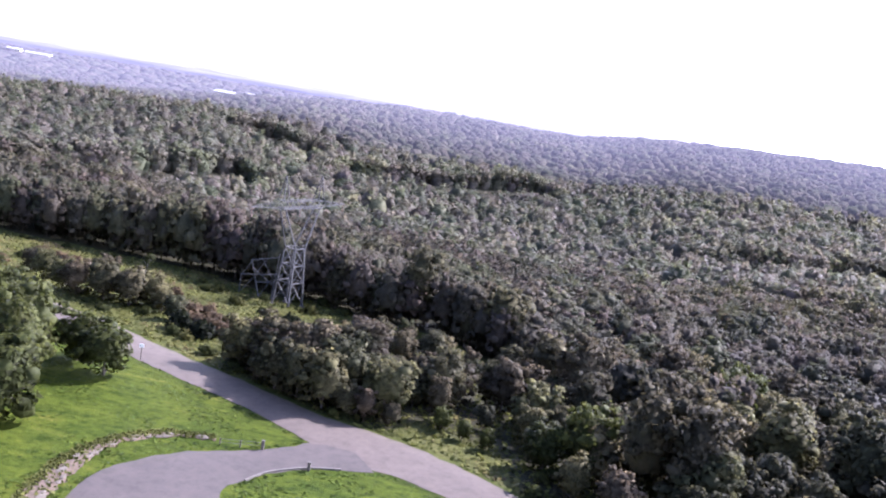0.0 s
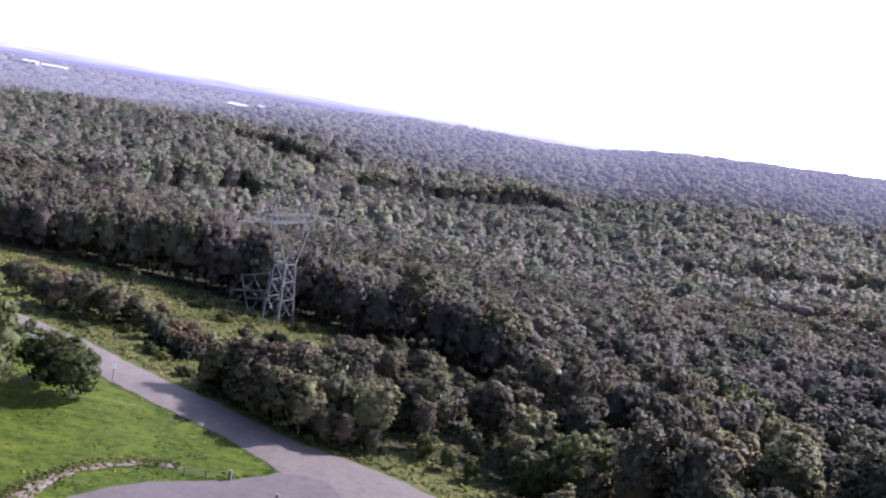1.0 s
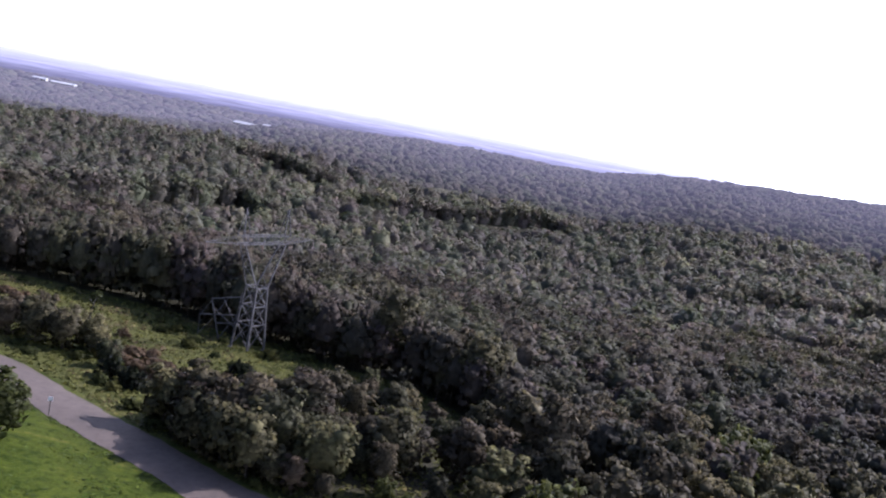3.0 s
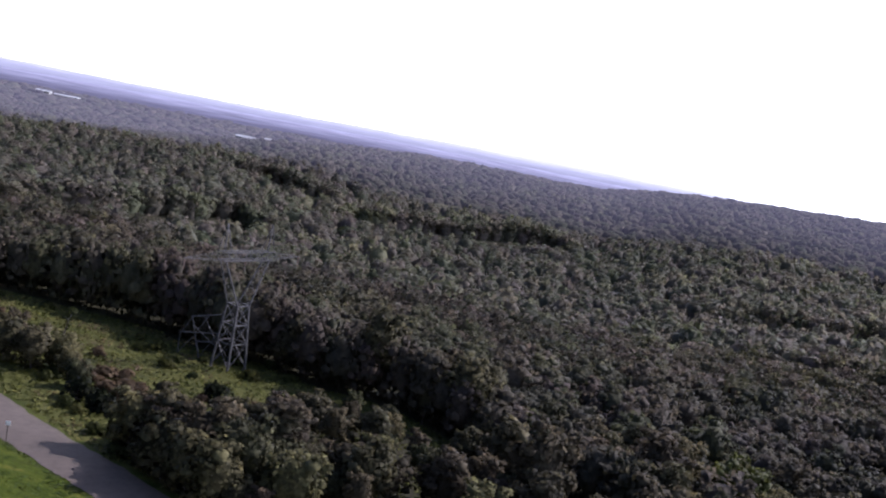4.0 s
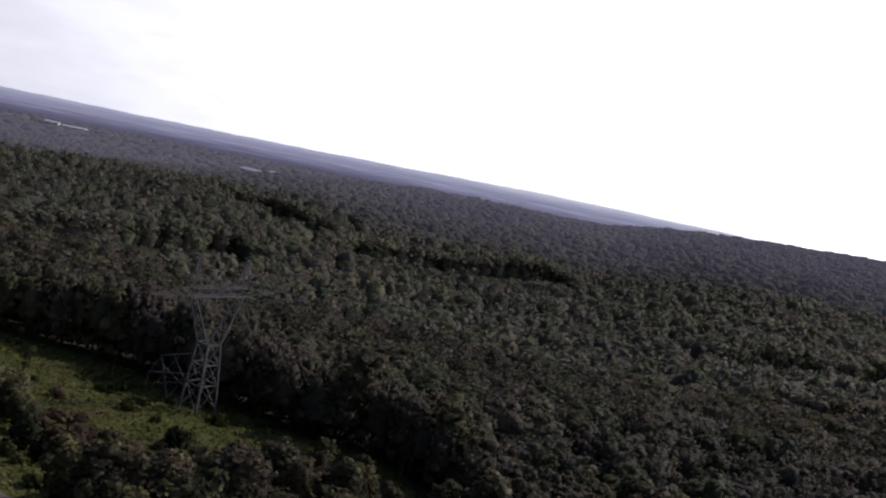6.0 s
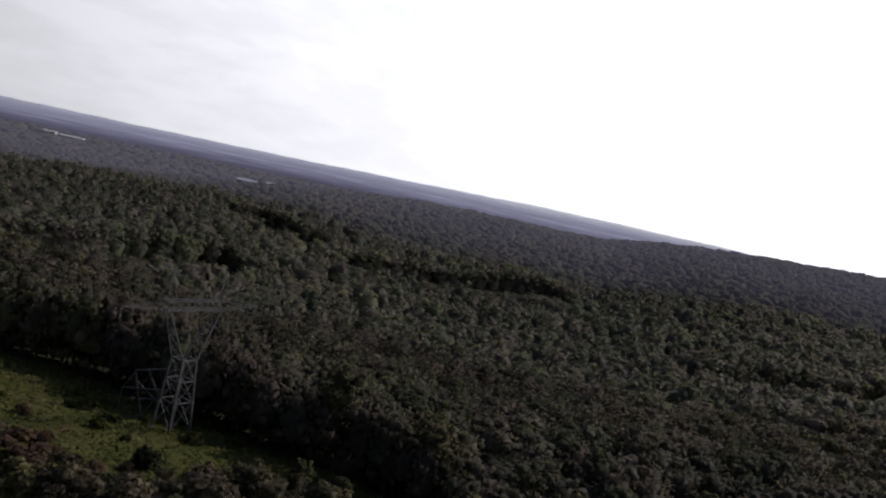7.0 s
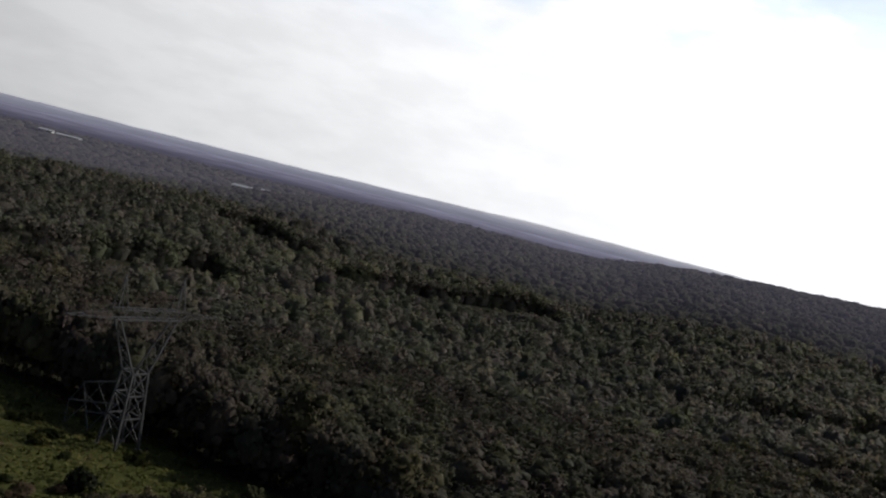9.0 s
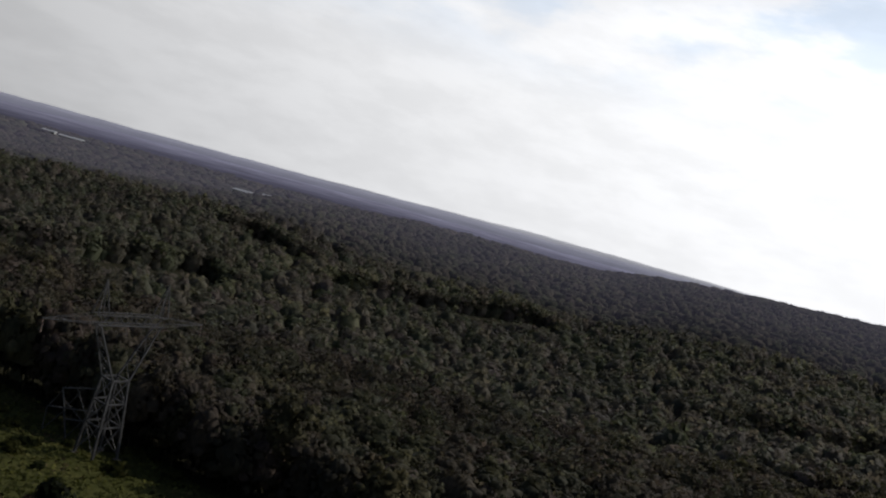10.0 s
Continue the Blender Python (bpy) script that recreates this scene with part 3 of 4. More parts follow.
def along(x, y, a, b, half):
    """Whether a place lies within half a width of the stretch from a to b."""
    dx, dy = b[0] - a[0], b[1] - a[1]
    n = math.hypot(dx, dy)
    t, off = ((x - a[0]) * dx + (y - a[1]) * dy) / n, ((x - a[0]) * dy - (y - a[1]) * dx) / n
    return (t > 0) & (t < n) & (np.abs(off + 2.5 * np.sin(t * 0.11)) < half)


def gap(x, y):
    """Long narrow clearings in the valley woods, and the yards of the far buildings."""
    x, y = np.asarray(x, float), np.asarray(y, float)
    cut_a = along(x, y, (-241, 374), (-181, 500), 15)
    cut_b = along(x, y, (-149, 603), (-4, 698), 21)
    cut_c = along(x, y, (-266, 682), (-188, 661), 16)
    cut_d = along(x, y, (105, 472), (200, 509), 12)
    yard_a = ((x + 594) / 62) ** 2 + ((y - 1545) / 75) ** 2 < 1
    yard_b = ((x + 1330) / 125) ** 2 + ((y - 1955) / 80) ** 2 < 1
    return cut_a | cut_b | cut_c | cut_d | yard_a | yard_b


def edge_growth(x, y):
    """Trees along the far side of a clearing grow taller; on its near side they are young and low."""
    x, y = np.asarray(x, float), np.asarray(y, float)
    high = (meadow(x, y - 7) > 0.3) | (meadow(x, y - 14) > 0.3) | gap(x, y - 14) | gap(x, y - 26)
    before = (meadow(x, y + 6) > 0.3) | (meadow(x, y + 12) > 0.3)
    front = gap(x, y + 14) | gap(x + 8, y + 10)
    low = before & (x < -28) | ((x < -33) & (y > 119) & (y < 158))
    low = low | ((x > -22) & (x < -3) & (y < 117)) | ((x > -50) & (x < -17) & (y > 106) & (y < 158 - 0.35 * (x + 50)) & ~high)
    half = (before | (meadow(x, y + 19) > 0.3) | (meadow(x, y + 26) > 0.3)) & (x < -8)
    hollow = 1 - 0.5 * np.exp(-((x + 0.5) ** 2 + (y - 110) ** 2) / 60)
    return hollow * np.where(low & (y < 165), 0.5, np.where((half | front) & ~high, np.where(half, 0.48, 0.8), np.where(high, np.where(y < 250, np.where(x > -48, 1.22, 1.36), 1.12), 1.0)))


def scatter(seed, y0, y1, spacing, west=0.87, east=0.43, margin=35):
    """Jittered places in the stretch of land ahead between y0 and y1."""
    rng = np.random.default_rng(seed)
    xs, ys = np.arange(-west * y1 - margin, east * y1 + margin, spacing), np.arange(y0, y1, spacing)
    gx, gy = np.meshgrid(xs, ys)
    gx = gx + (np.arange(len(ys)) % 2)[:, None] * spacing / 2
    x = (gx + rng.uniform(-0.48, 0.48, gx.shape) * spacing).ravel()
    y = (gy + rng.uniform(-0.48, 0.48, gy.shape) * spacing).ravel()
    keep = (x > -west * y - margin) & (x < east * y + margin)
    x, y = x[keep], y[keep]
    keep = wooded(x, y)
    return x[keep], y[keep], rng


NEAR_END = 183
tx, ty, trng = scatter(5, 84, NEAR_END, 6.6)
order = np.argsort(np.hypot(tx - 5, ty - 40))
near_count = 0
rest = []
for i in order:
    x, y = float(tx[i]), float(ty[i])
    if near_count >= 250 or x < -95:
        rest.append((x, y))
        continue
    k = int(trng.integers(0, len(KINDS)))
    s = float((0.68 + 0.62 * trng.random() ** 1.5) * edge_growth(x, y))
    place_tree("tree", k, x, y, (s * 0.98, s * 0.98, s * float(trng.uniform(0.85, 1.05))), float(trng.uniform(0, 6.28)), M_LEAF,
               "broadleaf woodland tree with a full olive-green crown", "tree", "woodland trees by the road")
    near_count += 1


yx, yy, yrng = scatter(15, 104, 160, 5.0)
for x, y in zip(yx, yy):
    x, y = float(x), float(y)
    if -50 < x < -17 and y < min(117 + (x + 58) * 0.95, 158 - 0.35 * (x + 50)) and meadow(x, y + 3) < 0.2:
        s = float((0.26 + 0.62 * yrng.random() ** 1.5) * (0.8 + 0.4 * ease((x + 42) / 15)))
        s *= 0.62 if y > 126 else 1.0
        place_tree("young_tree", int(yrng.integers(0, 5)), x, y, (s * 1.2, s * 1.2, s), float(yrng.uniform(0, 6.28)), M_LEAF,
                   "low bushy young tree between road and clearing", "tree", "young trees by the clearing")


def stand(kinds, x, y, rng, scale_lo, scale_hi):
    """Many trees in one mesh: crowns of the given kinds at the places."""
    vs, qs, ts, rs, start = [], [], [], [], 0
    which = rng.integers(0, len(kinds), len(x))
    z = ground_z(x, y)
    swell = 1 + 0.14 * np.sin(x * 0.05 + 2 * np.sin(y * 0.031)) * np.sin(y * 0.043 + x * 0.012) + 0.09 * np.sin(x * 0.17 + 3 * np.sin(y * 0.06)) * np.sin(y * 0.13 + 2 * np.sin(x * 0.05))
    for k, (v, q, r) in enumerate(kinds):
        sel = np.nonzero(which == k)[0]
        if not len(sel):
            continue
        a, s = rng.uniform(0, 6.283, len(sel)), rng.uniform(scale_lo, scale_hi, len(sel)) ** 1.5
        tall = rng.uniform(0.9, 1.1, len(sel)) * (0.62 + 0.38 * s) * swell[sel] * edge_growth(x[sel], y[sel])
        co, si = np.cos(a)[:, None], np.sin(a)[:, None]
        px = (v[None, :, 0] * co - v[None, :, 1] * si) * s[:, None] + x[sel][:, None]
        py = (v[None, :, 0] * si + v[None, :, 1] * co) * s[:, None] + y[sel][:, None]
        pz = v[None, :, 2] * tall[:, None] + z[sel][:, None]
        rx, ry = r[None, :, 0] * co - r[None, :, 1] * si, r[None, :, 0] * si + r[None, :, 1] * co
        n = len(v)
        vs.append(np.stack([px, py, pz], -1).reshape(-1, 3))
        rs.append(np.stack([rx, ry, np.broadcast_to(r[None, :, 2], rx.shape)], -1).reshape(-1, 3))
        qs.append((q[None] + (np.arange(len(sel)) * n)[:, None, None] + start).reshape(-1, 4))
        patch = 0.5 + 0.5 * np.sin(x[sel] * 0.021 + 1.3 * np.sin(y[sel] * 0.017)) * np.sin(y[sel] * 0.023)
        ts.append(np.repeat(np.clip(0.45 * patch + 0.55 * rng.random(len(sel)), 0, 1), n))
        start += len(sel) * n
    return np.concatenate(vs), np.concatenate(qs), np.concatenate(ts), np.concatenate(rs)


def dome(rng, height, spread, base, level=1.0, sides=6, rings=((-0.08, 0.70, 0.05), (0.58, 0.98, 0.45), (0.85, 0.72, 1.1), (0.97, 0.32, 2.4))):
    """The closed mass of a crown under its outer sprays: rings joined by quads."""
    verts, soft = [], []
    for z, r, lift in rings:
        for k in range(sides):
            a = k * math.tau / sides + rng.uniform(-0.2, 0.2)
            q = spread * r * rng.uniform(0.72, 1.15)
            verts.append((math.cos(a) * q, math.sin(a) * q, base + (height - base) * z * rng.uniform(0.84, 1.02)))
            n = Vector((math.cos(a), math.sin(a), lift * level)).normalized()
            soft.append(tuple(n))
    quads = [(r * sides + k, r * sides + (k + 1) % sides, (r + 1) * sides + (k + 1) % sides, (r + 1) * sides + k) for r in range(len(rings) - 1) for k in range(sides)]
    e = (len(rings) - 1) * sides
    quads += [(e, e + 1, e + 2, e + 3)] + ([(e, e + 3, e + 4, e + 5)] if sides == 6 else [])
    return np.array(verts), np.array(quads), np.array(soft)


def speck_kind(seed, height, spread, sprays, size):
    """A crown far off: a low rounded mass with a few sprays."""
    rng = random.Random(seed)
    v, q, r = leaf_cloud(np.random.default_rng(seed), [(0, 0, height * 0.55, spread * 0.8, height * 0.4)], sprays, size, 1.0, 0.2, 0.5, 0.3, 0.4, 0.9)
    dv, dq, dr = dome(rng, height, spread, 0.3, 2.4, 4, ((0.1, 0.9, 0.3), (0.62, 0.98, 0.6), (0.93, 0.5, 2.0)))
    return np.concatenate([v, dv]), np.concatenate([q, dq + len(v)]), np.concatenate([r, dr])


def light_kind(seed, height, spread, base, boughs, twigs, leaves, size, up=0.05, mass=0.0, clumps=None, stem=0.0):
    """A simpler crown: sprays on small clumps, dense boughs, and a closed mass or a bare stem beneath."""
    rng = random.Random(seed)
    masses = crown_boughs(rng, height, spread, base, boughs)
    v, q, r = leaf_cloud(np.random.default_rng(seed), twig_clumps(rng, masses, twigs), leaves, size, up, 0.15, 0.5, 0.5, 0.3, 0.62)
    if clumps:
        v, q, r = with_masses(v, q, r, rng, masses, 0.60, clumps, up)
    if mass:
        dv, dq, dr = dome(rng, height * mass, spread * mass, 0.3)
        q = np.concatenate([q, dq + len(v)])
        v, r = np.concatenate([v, dv]), np.concatenate([r, dr])
    if stem:
        ring = np.array([(1, 0), (0, 1), (-1, 0), (0, -1)], float) * stem
        sv = np.concatenate([np.column_stack([ring, np.full(4, -0.3)]), np.column_stack([ring * 0.7, np.full(4, base + 2.5)])])
        sq = np.array([(k, (k + 1) % 4, 4 + (k + 1) % 4, 4 + k) for k in range(4)])
        q = np.concatenate([q, sq + len(v)])
        v, r = np.concatenate([v, sv]), np.concatenate([r, np.column_stack([np.tile(ring / stem, (2, 1)), np.zeros(8)])])
    return v, q, r


MID_KINDS = [light_kind(k, h, w, 1.0, 12, 4, 320, 0.40, 0.08, 0.5, LOW_ROUND) for k, h, w in ((21, 10.5, 5.2), (22, 9.4, 6.0), (23, 12.0, 4.6), (24, 9.0, 5.2), (29, 11.0, 5.6))]
EDGE_KINDS = [light_kind(k, h, w, 0.4, 13, 4, 320, 0.42, 0.0, 0.0, LOW_ROUND, 0.12) for k, h, w in ((61, 10.8, 5.2), (62, 10.0, 5.6), (63, 11.6, 5.0), (64, 9.8, 5.6))]
DEEP_KINDS = [light_kind(k, h, w, 1.0, 9, 3, 165, 0.58, 0.1, 0.62) for k, h, w in ((25, 10.4, 5.6), (26, 9.4, 6.4), (27, 11.8, 5.0), (28, 9.0, 5.6), (30, 10.8, 6.2))]
mx, my, mrng = scatter(6, NEAR_END, 250, 6.9)
if rest:
    mx, my = np.concatenate([mx, [r[0] for r in rest]]), np.concatenate([my, [r[1] for r in rest]])
ux, uy, _ = scatter(26, 150, 215, 4.2)
lip = (meadow(ux, uy - 5) > 0.3) | (meadow(ux, uy - 9) > 0.3)
mx, my = np.concatenate([mx, ux[lip]]), np.concatenate([my, uy[lip]])
brink = (edge_growth(mx, my) > 1.15) & (my < 250)
sets = [stand(MID_KINDS, mx[~brink], my[~brink], mrng, 0.68, 1.26), stand(EDGE_KINDS, mx[brink], my[brink], mrng, 0.86, 1.14)]
shift = len(sets[0][0])
v, q, t, r = (np.concatenate([a, b + shift] if k == 1 else [a, b]) for k, (a, b) in enumerate(zip(*sets)))
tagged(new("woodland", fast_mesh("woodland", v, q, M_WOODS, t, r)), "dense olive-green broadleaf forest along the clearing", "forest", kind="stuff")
mx, my, mrng = scatter(16, 250, 370, 7.0)
v, q, t, r = stand(DEEP_KINDS, mx, my, mrng, 0.70, 1.34)
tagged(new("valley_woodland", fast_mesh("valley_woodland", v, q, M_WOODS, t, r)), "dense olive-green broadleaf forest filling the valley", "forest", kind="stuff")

FAR_KINDS = [light_kind(k, h, w, 1.0, 7, 2, 46, 0.95, 0.25, 0.80) for k, h, w in ((31, 10.3, 6.4), (32, 9.6, 7.2), (33, 11.2, 6.0), (34, 10.0, 6.8), (35, 12.0, 5.6))]
fx, fy, frng = scatter(7, 370, 760, 9.5)
gx, gy, _ = scatter(27, 380, 740, 6.0)
lip = gap(gx, gy - 7) | gap(gx, gy - 13)
fx, fy = np.concatenate([fx, gx[lip]]), np.concatenate([fy, gy[lip]])
wall = gap(fx, fy - 12) | gap(fx, fy - 24) | gap(fx + 14, fy - 12)
WALL_KINDS = [light_kind(k, h, w, 0.2, 13, 2, 130, 0.85, -0.1, 0.62) for k, h, w in ((36, 10.4, 7.4), (37, 9.8, 8.0), (38, 11.0, 7.0))]
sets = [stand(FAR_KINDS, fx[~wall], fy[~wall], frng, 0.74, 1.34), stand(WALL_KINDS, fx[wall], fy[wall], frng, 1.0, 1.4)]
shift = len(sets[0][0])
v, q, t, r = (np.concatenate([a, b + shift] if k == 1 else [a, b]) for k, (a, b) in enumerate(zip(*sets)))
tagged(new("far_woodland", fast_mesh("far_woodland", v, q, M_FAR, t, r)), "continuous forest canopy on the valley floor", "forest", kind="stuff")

# woods so far off that they stand still behind the rest; haze is added as a glow that grows with distance
DIST_KINDS = [speck_kind(k, h, w, 5, 1.3) for k, h, w in ((41, 9.5, 6.6), (42, 10.3, 7.4), (45, 9.0, 8.0), (46, 11.0, 6.2))]
PLAIN_KINDS = [speck_kind(43, 10.0, 17.0, 5, 3.0), speck_kind(44, 10.8, 16.0, 5, 3.0)]
sets = []
for kinds, seed, y0, y1, gap_m in ((DIST_KINDS, 8, 760, 1350, 10.6), (PLAIN_KINDS, 9, 1350, 2900, 32.0)):
    ax, ay, arng = scatter(seed, y0, y1, gap_m)
    sets.append(stand(kinds, ax, ay, arng, 0.82, 1.12))
shift = len(sets[0][0])
v, q, t, r = (np.concatenate([a, b + shift] if k == 1 else [a, b]) for k, (a, b) in enumerate(zip(*sets)))
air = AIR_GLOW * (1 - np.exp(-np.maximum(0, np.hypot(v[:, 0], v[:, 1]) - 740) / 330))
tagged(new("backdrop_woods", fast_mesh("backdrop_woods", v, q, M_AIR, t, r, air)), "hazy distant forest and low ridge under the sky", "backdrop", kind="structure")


# park trees on the lawn
for x, y, k, s in ((-60.5, 88.0, 5, 1.0), (-58.5, 82.0, 4, 1.05), (-65.5, 95.0, 4, 1.2), (-63.5, 91.0, 1, 1.05), (-70, 88, 2, 1.25), (-67.5, 101.5, 0, 1.0), (-76, 101, 5, 1.1), (-63, 76, 1, 1.1), (-74, 95, 4, 1.2), (-84, 94, 4, 1.2),
                   (-73, 109, 1, 0.85), (-79, 112, 0, 0.9), (-86, 106, 2, 1.0), (-92, 114, 4, 1.0), (-70, 79, 0, 1.2)):
    place_tree("park_tree", k, x, y, s, x * 1.7, M_LAWNTREE, "large leafy tree standing on the mown lawn", "tree", "trees on the lawn")
place_tree("small_tree", 3, -57.0, 102.0, (1.22, 1.22, 0.86), 0.6, M_LAWNTREE, "small round tree with a short trunk on the lawn", "tree")
for x, y, k, s in ((6.0, 103.0, 4, 1.0), (1.0, 102.0, 1, 0.66), (-9.6, 107.6, 3, 0.36), (-6.4, 106.0, 1, 0.30), (-12.8, 109.4, 4, 0.34), (14.5, 101.0, 3, 0.85), (36.5, 158.0, 4, 1.35)):
    place_tree("roadside_tree", k, x, y, s, x * 2.3, M_LAWNTREE, "bright green spreading tree at the wood's edge", "tree", "bright trees at the wood's edge")
place_tree("small_tree", 1, -62.5, 105.0, (0.85, 0.85, 0.72), 2.6, M_LAWNTREE, "small leafy tree at the lawn's edge", "tree")


# ---- shrubs ----
def shrub_kind(seed, leaves, size):
    rng = random.Random(seed)
    lobes = [(rng.uniform(-0.5, 0.5), rng.uniform(-0.5, 0.5), rng.uniform(0.35, 0.8), rng.uniform(0.4, 0.65), rng.uniform(0.35, 0.6)) for _ in range(6)]
    v, q, r = leaf_cloud(np.random.default_rng(seed), lobes, leaves, size)
    bm = bmesh.new()
    for k in range(5):
        a = k * 1.3
        tube(bm, [(0.05 * math.cos(a), 0.05 * math.sin(a), -0.1), (0.35 * math.cos(a), 0.35 * math.sin(a), 0.8)], [0.03, 0.01], 5)
    me = bpy.data.meshes.new("stems")
    bm.to_mesh(me)
    bm.free()
    me.materials.append(M_BARK)
    return v, q, r, me


SHRUBS = [shrub_kind(51, 320, 0.15), shrub_kind(52, 320, 0.15), shrub_kind(53, 300, 0.16)]
SHRUB_MESH = {}


def place_shrub(kind, x, y, scale, mat, label, group=""):
    v, q, r, stems = SHRUBS[kind]
    if (kind, mat.name) not in SHRUB_MESH:
        SHRUB_MESH[kind, mat.name] = fast_mesh("foliage", v, q, mat, None, r)
    s = empty("shrub", at_ground(x, y))
    s.rotation_euler, s.scale = (0, 0, x * 3.1 + y), scale
    meshed("stems", stems, s)
    meshed("foliage", SHRUB_MESH[kind, mat.name], s)
    return tagged(s, label, "shrub", group)


srng = random.Random(77)
for _ in range(150):                             # shrubs over the cleared strip
    x, y = srng.uniform(-128, -34), srng.uniform(120, 186)
    if meadow(x, y) < 0.5 or math.hypot(x + 54, y - 169) < 4:
        continue
    if y > 151 - 0.12 * (x + 70) and srng.random() < 0.72:
        continue
    r = srng.uniform(0.9, 2.0)
    rusty = abs(y - 148 + (x + 62) * 0.25) < 9 and srng.random() < 0.5
    place_shrub(srng.randrange(3), x, y, (r, r, r * srng.uniform(0.55, 0.9)), M_RUST if rusty else M_SHRUB,
                "rusty brown shrub in the meadow" if rusty else "low green shrub in the rough meadow", "rusty meadow shrubs" if rusty else "green meadow shrubs")
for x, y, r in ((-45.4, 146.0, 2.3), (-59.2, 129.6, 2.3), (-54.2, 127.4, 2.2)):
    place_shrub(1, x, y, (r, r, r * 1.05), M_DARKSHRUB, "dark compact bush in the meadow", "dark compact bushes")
for x, y, r in ((-65.5, 142.0, 2.2), (-62.5, 139.5, 1.8), (-59.5, 137.5, 2.0), (-56.0, 134.5, 2.2), (-52.5, 131.5, 2.4), (-50.5, 129.5, 1.8), (-68.5, 145.0, 1.7), (-63.5, 143.5, 2.4), (-58, 139.5, 2.3), (-61, 144.5, 1.9), (-54.5, 137, 2.0), (-56.5, 141, 1.7), (-99, 164, 2.0), (-104, 168, 2.2), (-95, 160, 1.7), (-110, 170, 2.0)):
    place_shrub(2, x, y, (r, r, r * 0.7), M_RUST, "rusty brown shrub in the meadow", "rusty meadow shrubs")
for x, y, k, s in ((-82.5, 138.0, 3, 0.78), (-77.6, 138.6, 1, 0.74), (-72.6, 138.2, 3, 0.84), (-70.0, 141.4, 4, 0.60), (-80.0, 143.5, 2, 0.62), (-66.6, 138.4, 3, 0.55), (-62.5, 134.5, 1, 0.46), (-86.5, 140.5, 4, 0.58), (-92.5, 144.0, 0, 0.58), (-75.5, 142.5, 1, 0.5), (-98, 149, 3, 0.6)):
    place_tree("bushy_tree", k, x, y, (s * 1.15, s * 1.15, s), x * 1.3, M_LEAF, "low bushy tree in the meadow near the road", "tree", "bushy trees by the meadow")
for x, y, k, s in ((-44.2, 117.0, 3, 0.92), (-39.8, 112.6, 1, 0.36), (-41.4, 118.6, 4, 0.72), (-36.6, 111.0, 4, 0.76), (-32.8, 109.0, 3, 0.95), (-28.8, 107.2, 1, 0.84), (-25.4, 106.2, 3, 0.58), (-22.6, 105.4, 2, 0.42), (-39.6, 117.6, 0, 0.86), (-33.2, 113.8, 1, 1.02), (-27.4, 111.6, 0, 0.94)):
    place_tree("roadside_tree", k, x, y, (s * 1.1, s * 1.1, s), y * 1.3, M_LEAF, "dense dark low tree at the road's edge", "tree", "dark trees at the road's edge")
for _ in range(190):                             # bushes on the verge under the trees
    i = srng.randrange(len(MAIN_LINE) - 1)
    a, b = MAIN_LINE[i], MAIN_LINE[i + 1]
    if a[0] < -64 or a[0] > 15 or a[1] < 70:
        continue
    if (-25 < a[0] < -6 or -47 < a[0] < -24) and srng.random() < 0.6:
        continue
    n = Vector((-(b[1] - a[1]), b[0] - a[0])).normalized()
    s = a[2] / 2 + srng.uniform(0.9, float(verge_width(a[0])) + 2.5)
    r = srng.uniform(0.5, 1.7)
    rusty = srng.random() < 0.18
    place_shrub(srng.randrange(3), a[0] + n.x * s, a[1] + n.y * s, (r, r, r * 0.8), M_RUST if rusty else M_SHRUB,
                "rusty brown bush on the verge" if rusty else "green bush on the roadside verge", "rusty verge bushes" if rusty else "verge bushes")


def build_herbs():
    """Tufts of herbs and long grass over the meadow, the verge and the lawn's rough patches."""
    rng = np.random.default_rng(91)
    x, y = rng.uniform(-135, 20, 60000), rng.uniform(85, 190, 60000)
    lawn, rough = zone_of(x, y)
    d, _ = off_line(x, y, MAIN_LINE)
    keep = ((rough > 0.4) | ((x > -60) & (y < 150))) & (lawn < 0.3) & (d > 0.6)
    x, y = x[keep][:22000], y[keep][:22000]
    c = np.stack([x, y, ground_z(x, y) + 0.15], -1)
    m = len(x)
    n = rng.normal(size=(m, 3)) * 0.42 + np.array([0, 0, 0.9])
    n /= np.linalg.norm(n, axis=1, keepdims=True)
    u = np.cross(n, rng.normal(size=(m, 3)))
    u /= np.linalg.norm(u, axis=1, keepdims=True)
    w = np.cross(n, u)
    s = rng.uniform(0.18, 0.5, (m, 1))
    verts = np.stack([c - u * s, c - w * s * 0.7, c + u * s, c + w * s * 0.7], 1).reshape(-1, 3)
    tint = np.repeat(np.clip(0.42 + 0.34 * np.sin(x * 0.23 + np.sin(y * 0.17)) * np.sin(y * 0.31 + x * 0.07) + 0.15 * ((x < -58) & (y > 152)) + rng.normal(0, 0.15, m), 0, 1), 4)
    me = fast_mesh("meadow_herbs", verts, np.arange(m * 4).reshape(-1, 4), M_HERB, tint, np.repeat(n, 4, axis=0))
    tagged(new("meadow_herbs", me), "yellow-green herbs and long grass of the cleared strip", "meadow", kind="stuff")


build_herbs()


